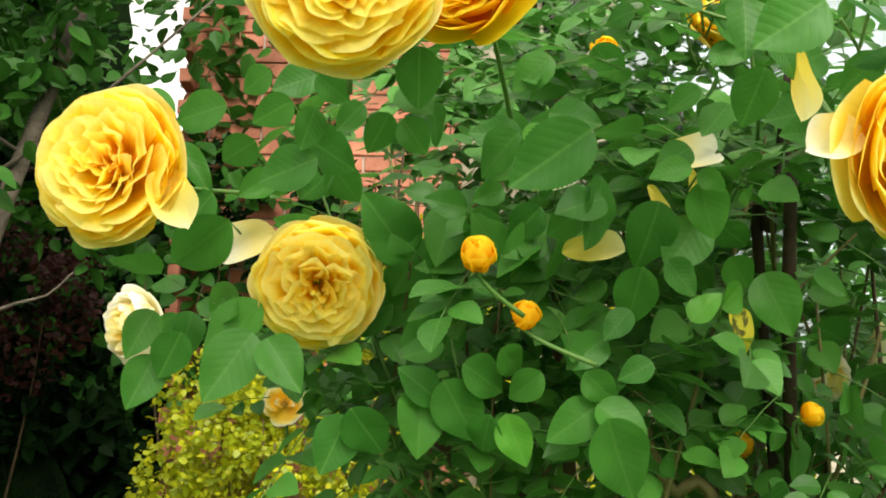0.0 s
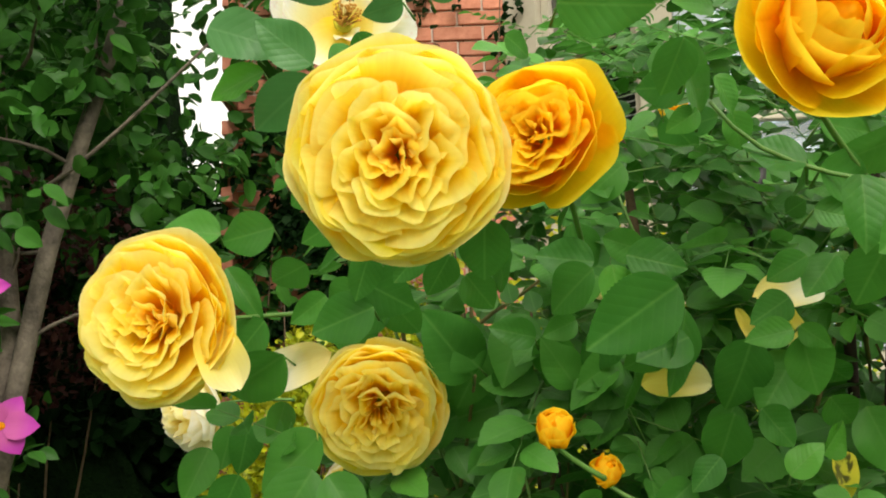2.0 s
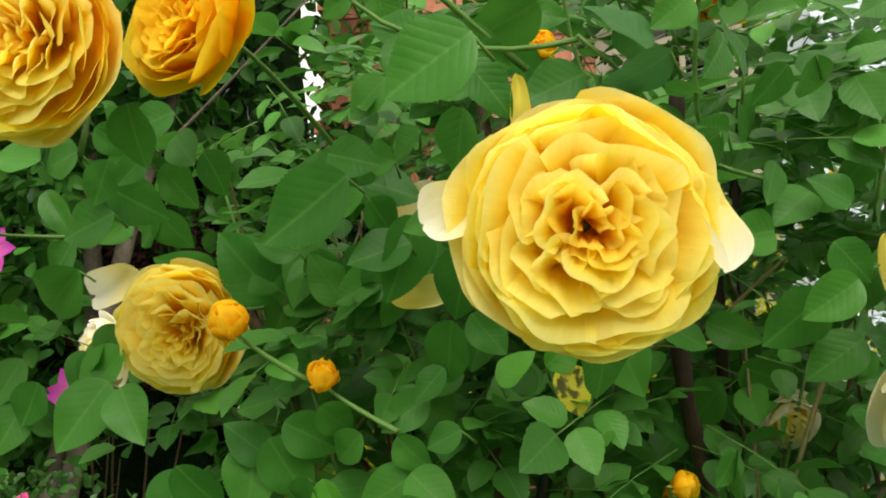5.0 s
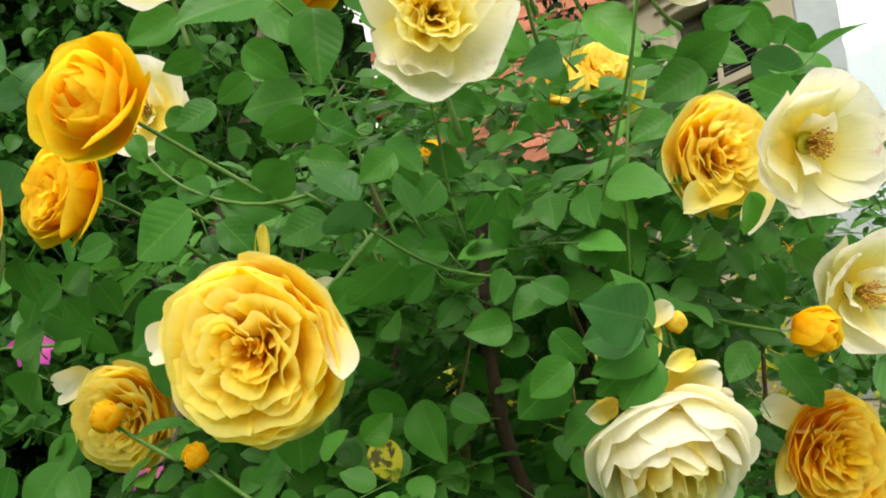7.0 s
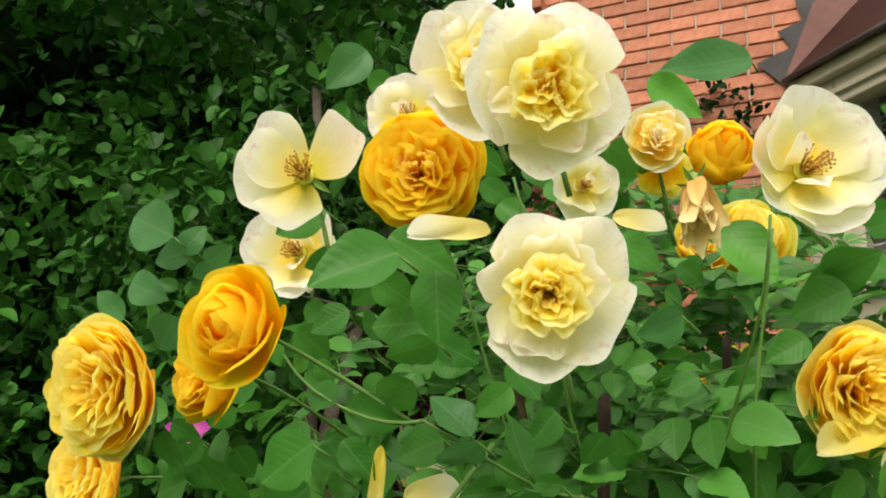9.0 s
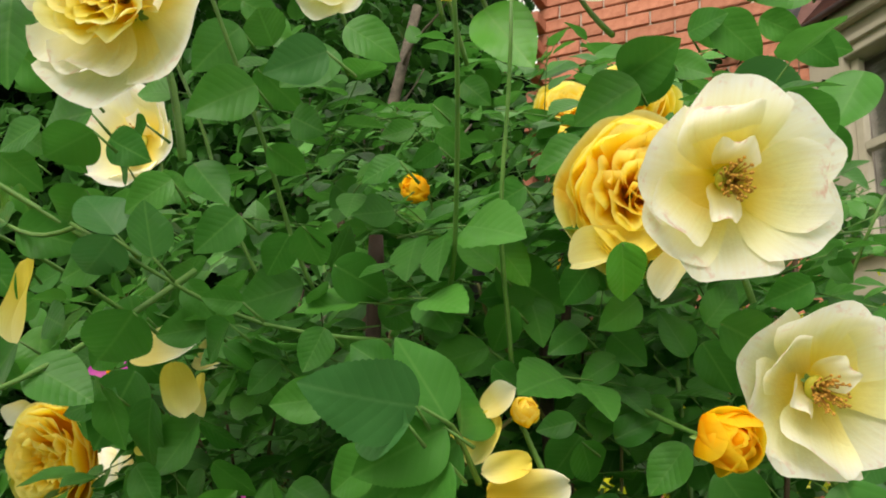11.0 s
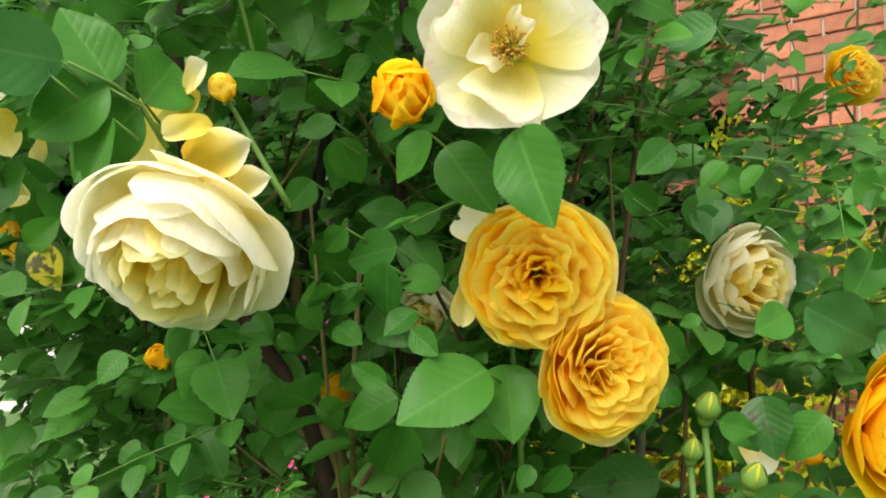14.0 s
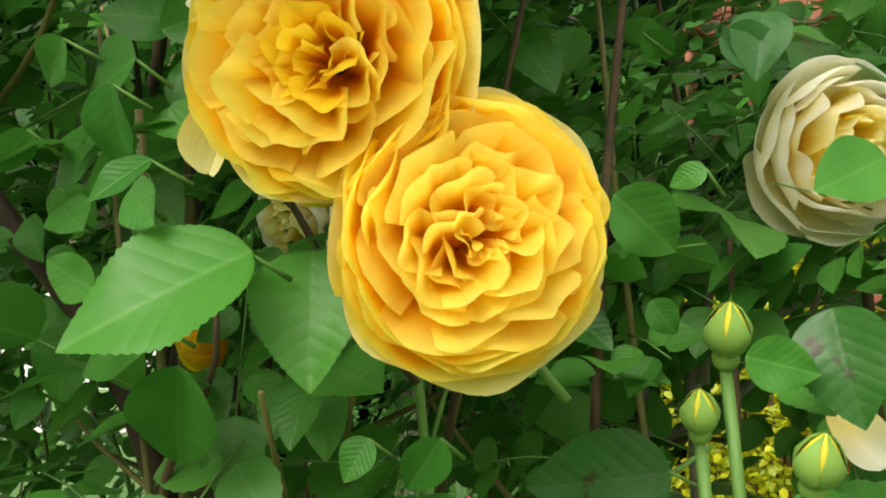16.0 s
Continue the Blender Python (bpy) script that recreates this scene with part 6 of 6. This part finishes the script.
leaves(ROSE_LEAF_ONE, (0.00, 0.00, 1.35), [(-0.167, 0.641, 1.515, -0.198, 0.634, 1.494, 1.11), (-0.149, 0.649, 1.541, -0.185, 0.642, 1.524, 1.12), (-0.121, 0.527, 1.486, -0.100, 0.545, 1.472, 1.07), (-0.194, 0.632, 1.478, -0.229, 0.652, 1.467, 1.06), (-0.184, 0.650, 1.455, -0.208, 0.638, 1.433, 1.06), (0.065, 0.607, 1.406, 0.036, 0.619, 1.388, 1.02), (0.035, 0.634, 1.416, 0.009, 0.643, 1.391, 1.14), (0.041, 0.674, 1.393, 0.012, 0.655, 1.362, 1.11), (0.088, 0.667, 1.337, 0.058, 0.649, 1.314, 1.11), (0.031, 0.625, 1.287, 0.005, 0.637, 1.267, 1.05), (0.188, 0.835, 1.294, 0.152, 0.826, 1.262, 1.10), (0.182, 0.848, 1.254, 0.212, 0.846, 1.227, 1.06)])
leaves(ROSE_LEAF_ONE, (0.00, 0.00, 1.35), [(0.266, 0.773, 1.320, 0.241, 0.798, 1.292, 1.15), (0.280, 0.762, 1.334, 0.321, 0.783, 1.315, 1.15)])
leaves(FRESH_LEAF, (0.00, 0.00, 1.35), [(0.003, 0.624, 1.257, 0.018, 0.633, 1.220, 0.98), (0.134, 0.592, 1.319, 0.154, 0.587, 1.340, 1.03)], 'bright fresh green leaf')
leaves(ROSE_LEAF_ONE, (-0.03, 0.03, 1.46), [(0.085, 0.561, 1.571, 0.053, 0.574, 1.576, 1.15), (0.095, 0.483, 1.528, 0.101, 0.491, 1.507, 1.12), (0.110, 0.595, 1.559, 0.086, 0.610, 1.558, 1.05), (0.147, 0.884, 1.623, 0.086, 0.899, 1.620, 1.02), (0.068, 0.714, 1.561, 0.033, 0.706, 1.537, 1.05), (0.132, 0.481, 1.470, 0.153, 0.478, 1.462, 1.15), (0.057, 0.616, 1.472, 0.027, 0.628, 1.485, 1.07), (0.024, 0.636, 1.458, -0.002, 0.630, 1.434, 1.09), (-0.184, 0.634, 1.539, -0.213, 0.643, 1.526, 1.13), (-0.156, 0.639, 1.462, -0.185, 0.650, 1.444, 1.13), (-0.262, 0.631, 1.505, -0.310, 0.626, 1.512, 0.99), (-0.275, 0.643, 1.342, -0.290, 0.630, 1.304, 0.98)])
leaves(ROSE_LEAF_ONE, (-0.03, 0.03, 1.46), [(-0.297, 0.743, 1.354, -0.303, 0.734, 1.317, 1.08), (-0.076, 0.697, 1.390, -0.107, 0.656, 1.437, 1.04), (-0.054, 0.696, 1.374, -0.033, 0.696, 1.417, 0.99), (-0.060, 0.739, 1.365, -0.120, 0.754, 1.348, 0.90), (0.004, 0.656, 1.379, -0.019, 0.638, 1.415, 0.98), (-0.038, 0.705, 1.345, -0.049, 0.729, 1.305, 1.01), (-0.043, 0.645, 1.311, -0.076, 0.647, 1.300, 1.10), (-0.194, 0.664, 1.349, -0.241, 0.672, 1.304, 0.99), (0.171, 0.892, 1.420, 0.199, 0.896, 1.366, 1.02), (0.173, 0.779, 1.412, 0.199, 0.789, 1.368, 0.91), (0.160, 0.896, 1.323, 0.123, 0.908, 1.307, 1.01), (0.065, 0.656, 1.322, 0.041, 0.663, 1.311, 1.02)])
leaves(ROSE_LEAF_ONE, (-0.03, 0.03, 1.46), [(0.157, 0.924, 1.367, 0.158, 0.902, 1.317, 1.04), (0.078, 0.589, 1.409, 0.042, 0.570, 1.395, 1.10), (0.042, 0.665, 1.369, 0.010, 0.660, 1.378, 1.00), (0.134, 0.537, 1.411, 0.150, 0.534, 1.397, 1.02), (0.130, 0.537, 1.428, 0.107, 0.527, 1.414, 1.11), (0.158, 0.538, 1.534, 0.188, 0.550, 1.528, 1.05), (0.006, 0.611, 1.425, -0.017, 0.603, 1.414, 1.09), (-0.090, 0.540, 1.469, -0.109, 0.540, 1.449, 1.01), (0.100, 0.779, 1.619, 0.131, 0.797, 1.590, 1.10)])
leaves(PALE_LEAF, (-0.03, 0.03, 1.46), [(-0.161, 0.543, 1.592, -0.210, 0.570, 1.569, 0.96), (-0.233, 0.536, 1.631, -0.177, 0.529, 1.611, 0.90)], 'pale bluish green leaf')
leaves(FRESH_LEAF, (-0.03, 0.03, 1.46), [(-0.199, 0.553, 1.603, -0.250, 0.568, 1.593, 0.62), (0.314, 1.238, 1.314, 0.364, 1.250, 1.335, 1.07)], 'bright fresh green leaf')
leaves(ROSE_LEAF_ONE, (0.19, 0.08, 1.45), [(-0.047, 0.705, 1.343, -0.021, 0.710, 1.360, 1.10), (-0.055, 0.719, 1.338, -0.086, 0.705, 1.312, 1.03), (0.001, 0.621, 1.305, 0.018, 0.644, 1.285, 1.09), (0.108, 0.602, 1.291, 0.083, 0.603, 1.280, 1.07), (0.104, 0.594, 1.359, 0.093, 0.617, 1.319, 0.99), (0.119, 0.585, 1.362, 0.138, 0.596, 1.337, 1.09), (-0.043, 0.535, 1.465, -0.034, 0.557, 1.441, 1.11), (0.036, 0.653, 1.399, 0.007, 0.631, 1.378, 1.09), (-0.008, 0.674, 1.416, -0.017, 0.665, 1.378, 1.01), (0.168, 0.608, 1.367, 0.188, 0.631, 1.347, 1.03)])
leaves(PALE_LEAF, (0.77, 0.48, 1.33), [(0.514, 1.130, 1.328, 0.475, 1.120, 1.349, 1.04)], 'pale bluish green leaf')
leaves(ROSE_LEAF_ONE, (0.77, 0.48, 1.33), [(0.497, 1.143, 1.324, 0.466, 1.091, 1.295, 0.95), (0.590, 1.028, 1.342, 0.583, 1.005, 1.306, 1.05), (0.572, 0.971, 1.228, 0.550, 0.958, 1.197, 1.03), (0.523, 0.918, 1.222, 0.540, 0.935, 1.216, 1.15), (0.270, 0.679, 1.278, 0.262, 0.661, 1.256, 1.02), (0.244, 0.696, 1.189, 0.253, 0.681, 1.154, 1.00), (0.296, 0.770, 1.230, 0.299, 0.782, 1.205, 1.04), (0.239, 0.682, 1.252, 0.238, 0.661, 1.238, 0.97), (0.234, 0.673, 1.191, 0.223, 0.659, 1.172, 1.06), (0.596, 1.013, 1.343, 0.611, 1.048, 1.332, 1.09), (0.584, 1.015, 1.367, 0.569, 0.988, 1.350, 1.11), (0.584, 1.006, 1.392, 0.593, 1.038, 1.379, 1.12)])
leaves(DULL_LEAF, (0.77, 0.48, 1.33), [(0.581, 0.970, 1.175, 0.545, 0.968, 1.143, 1.09)], 'dark green leaf with brown blotches')
leaves(ROSE_LEAF_ONE, (0.70, 0.66, 1.32), [(0.492, 0.888, 1.280, 0.500, 0.915, 1.260, 1.13), (0.549, 0.974, 1.296, 0.535, 0.944, 1.280, 1.07), (0.269, 0.746, 1.272, 0.276, 0.760, 1.262, 1.09), (0.361, 0.717, 1.304, 0.351, 0.710, 1.288, 0.97), (0.304, 0.738, 1.208, 0.308, 0.730, 1.192, 1.02), (0.461, 0.834, 1.194, 0.446, 0.830, 1.174, 0.98), (0.450, 0.812, 1.194, 0.447, 0.804, 1.180, 1.14), (0.493, 0.905, 1.242, 0.498, 0.915, 1.230, 1.12), (0.512, 0.916, 1.290, 0.501, 0.908, 1.285, 1.04), (0.457, 0.950, 1.369, 0.462, 0.967, 1.360, 1.02)])
leaves(PALE_LEAF, (0.70, 0.66, 1.32), [(0.461, 1.002, 1.378, 0.483, 1.030, 1.366, 0.98)], 'pale bluish green leaf')
leaves(PALE_LEAF, (0.78, 0.39, 1.36), [(0.394, 0.532, 1.390, 0.379, 0.482, 1.389, 1.05)], 'pale bluish green leaf')
leaves(ROSE_LEAF_ONE, (0.78, 0.39, 1.36), [(0.393, 0.555, 1.386, 0.378, 0.534, 1.422, 1.05), (0.393, 0.554, 1.384, 0.365, 0.527, 1.359, 1.05), (0.386, 0.575, 1.382, 0.367, 0.604, 1.419, 1.05), (0.386, 0.573, 1.379, 0.363, 0.551, 1.347, 1.05)])


def leaf_stalks():
    bm = bmesh.new()
    for a, b in STALKS:
        tube_bm([a, a.lerp(b, 0.5), b], [0.0006, 0.0008, 0.0010], 5, bm)
    tagged(part("leaf_stalk", bm, GREEN_STEM, bush), kind="stuff")


leaf_stalks()
part("leaf_stalk", tube_bm([(0.389, 0.588, 1.361), (0.387, 0.573, 1.381), (0.394, 0.556, 1.385), (0.394, 0.534, 1.390)], [0.0016, 0.0013, 0.0011, 0.0008], 6), GREEN_STEM, bush)



# ---- loose and drooping petals ----
loose_petal((0.016, 0.701, 1.456), (0.071, 0.700, 1.456), (0.37, -0.95, 0.24), WHITE_PETAL, 'fallen white petal lying on leaves', 0.90)
loose_petal((0.050, 0.637, 1.378), (0.097, 0.630, 1.376), (-0.03, -0.99, 0.37), PALE_PETAL, 'curved pale yellow petal caught in leaves', 0.75)
loose_petal((0.118, 0.631, 1.429), (0.130, 0.626, 1.397), (-0.14, -0.96, 0.29), PALE_PETAL, 'slim pale yellow petal caught in leaves', 0.40)
loose_petal((0.174, 0.466, 1.463), (0.175, 0.466, 1.417), (0.45, -0.88, 0.12), PALE_PETAL, 'long curled yellow petal hanging by a stem', 0.32)
loose_petal((0.135, 0.589, 1.429), (0.146, 0.596, 1.393), (0.92, -0.56, 0.28), PALE_PETAL, 'pale yellow petal hanging among leaves', 0.90)
loose_petal((0.116, 0.573, 1.431), (0.159, 0.590, 1.439), (0.94, -0.53, 0.28), WHITE_PETAL, 'white petal lying on leaves', 0.80)
loose_petal((0.295, 0.390, 1.571), (0.260, 0.362, 1.565), (0.56, -0.82, 0.06), WHITE_PETAL, 'pale petal lying on the leaves', 0.45)
loose_petal((0.444, 0.670, 1.495), (0.406, 0.640, 1.477), (0.20, -0.99, 0.27), PALE_PETAL, 'pale yellow petal below a golden bloom', 0.70)
loose_petal((0.466, 0.680, 1.500), (0.446, 0.668, 1.461), (0.17, -0.99, 0.27), WHITE_PETAL, 'cream petal below a blown bloom', 0.60)
loose_petal((0.336, 0.463, 1.598), (0.366, 0.470, 1.588), (0.44, -0.87, 0.04), WHITE_PETAL, 'cream petal below small blooms', 0.60)
loose_petal((0.384, 0.607, 1.396), (0.375, 0.598, 1.370), (0.65, -0.83, 0.31), PALE_PETAL, 'pale yellow petal under a small bud', 0.80)
loose_petal((0.380, 0.603, 1.396), (0.399, 0.603, 1.407), (0.66, -0.82, 0.31), WHITE_PETAL, 'white petal beside a small bud', 1.00)
loose_petal((0.408, 0.602, 1.373), (0.392, 0.584, 1.366), (0.85, -0.58, 0.08), PALE_PETAL, 'yellow petals above a cream bloom', 0.80)
loose_petal((0.466, 1.080, 1.203), (0.487, 1.083, 1.170), (0.41, -0.95, 0.47), WHITE_PETAL, 'pale yellow petal among green buds', 0.90)
loose_petal((0.351, 0.601, 1.400), (0.358, 0.603, 1.354), (0.33, -0.96, 0.26), PALE_PETAL, 'pale yellow petal hanging between leaves', 0.70)
loose_petal((-0.187, 0.676, 1.413), (-0.238, 0.680, 1.397), (0.24, -0.97, -0.08), WHITE_PETAL, 'pale guard petal drooping from a full bloom', 0.90)
loose_petal((-0.240, 0.556, 1.428), (-0.216, 0.552, 1.384), (0.37, -0.92, -0.12), PALE_PETAL, 'pale guard petal drooping from a full bloom', 0.90)
loose_petal((0.180, 0.403, 1.388), (0.151, 0.398, 1.378), (0.10, -0.98, 0.1), WHITE_PETAL, 'pale guard petal drooping from a full bloom', 1.15)
loose_petal((0.468, 0.768, 1.326), (0.432, 0.762, 1.344), (0.49, -0.86, 0.10), WHITE_PETAL, 'pale guard petal drooping from a full bloom', 0.90)
loose_petal((0.446, 0.766, 1.316), (0.436, 0.760, 1.278), (0.53, -0.84, -0.14), PALE_PETAL, 'pale guard petal drooping from a full bloom', 0.60)
loose_petal((0.402, 0.618, 1.347), (0.427, 0.626, 1.347), (0.75, -0.61, -0.24), WHITE_PETAL, 'pale guard petal drooping from a full bloom', 0.90)
loose_petal((0.359, 0.589, 1.345), (0.343, 0.570, 1.340), (0.83, -0.51, -0.23), CREAM, 'pale guard petal drooping from a full bloom', 0.90)
loose_petal((0.384, 0.603, 1.358), (0.421, 0.618, 1.365), (0.78, -0.56, -0.27), CREAM, 'pale guard petal drooping from a full bloom', 0.90)
loose_petal((0.252, 0.412, 1.392), (0.262, 0.412, 1.356), (0.75, -0.66, 0.1), WHITE_PETAL, 'white guard petal behind a golden bloom', 0.70)
clematis((-1.520, 2.160, 1.310), (0.74, -0.77, 0.22), 1, 0.095)
clematis((-0.853, 1.144, 1.547), (0.79, -0.71, 0.07), 2, 0.045)

fill()
canes()
main_canes()
garden_stake()
lay_bricks()
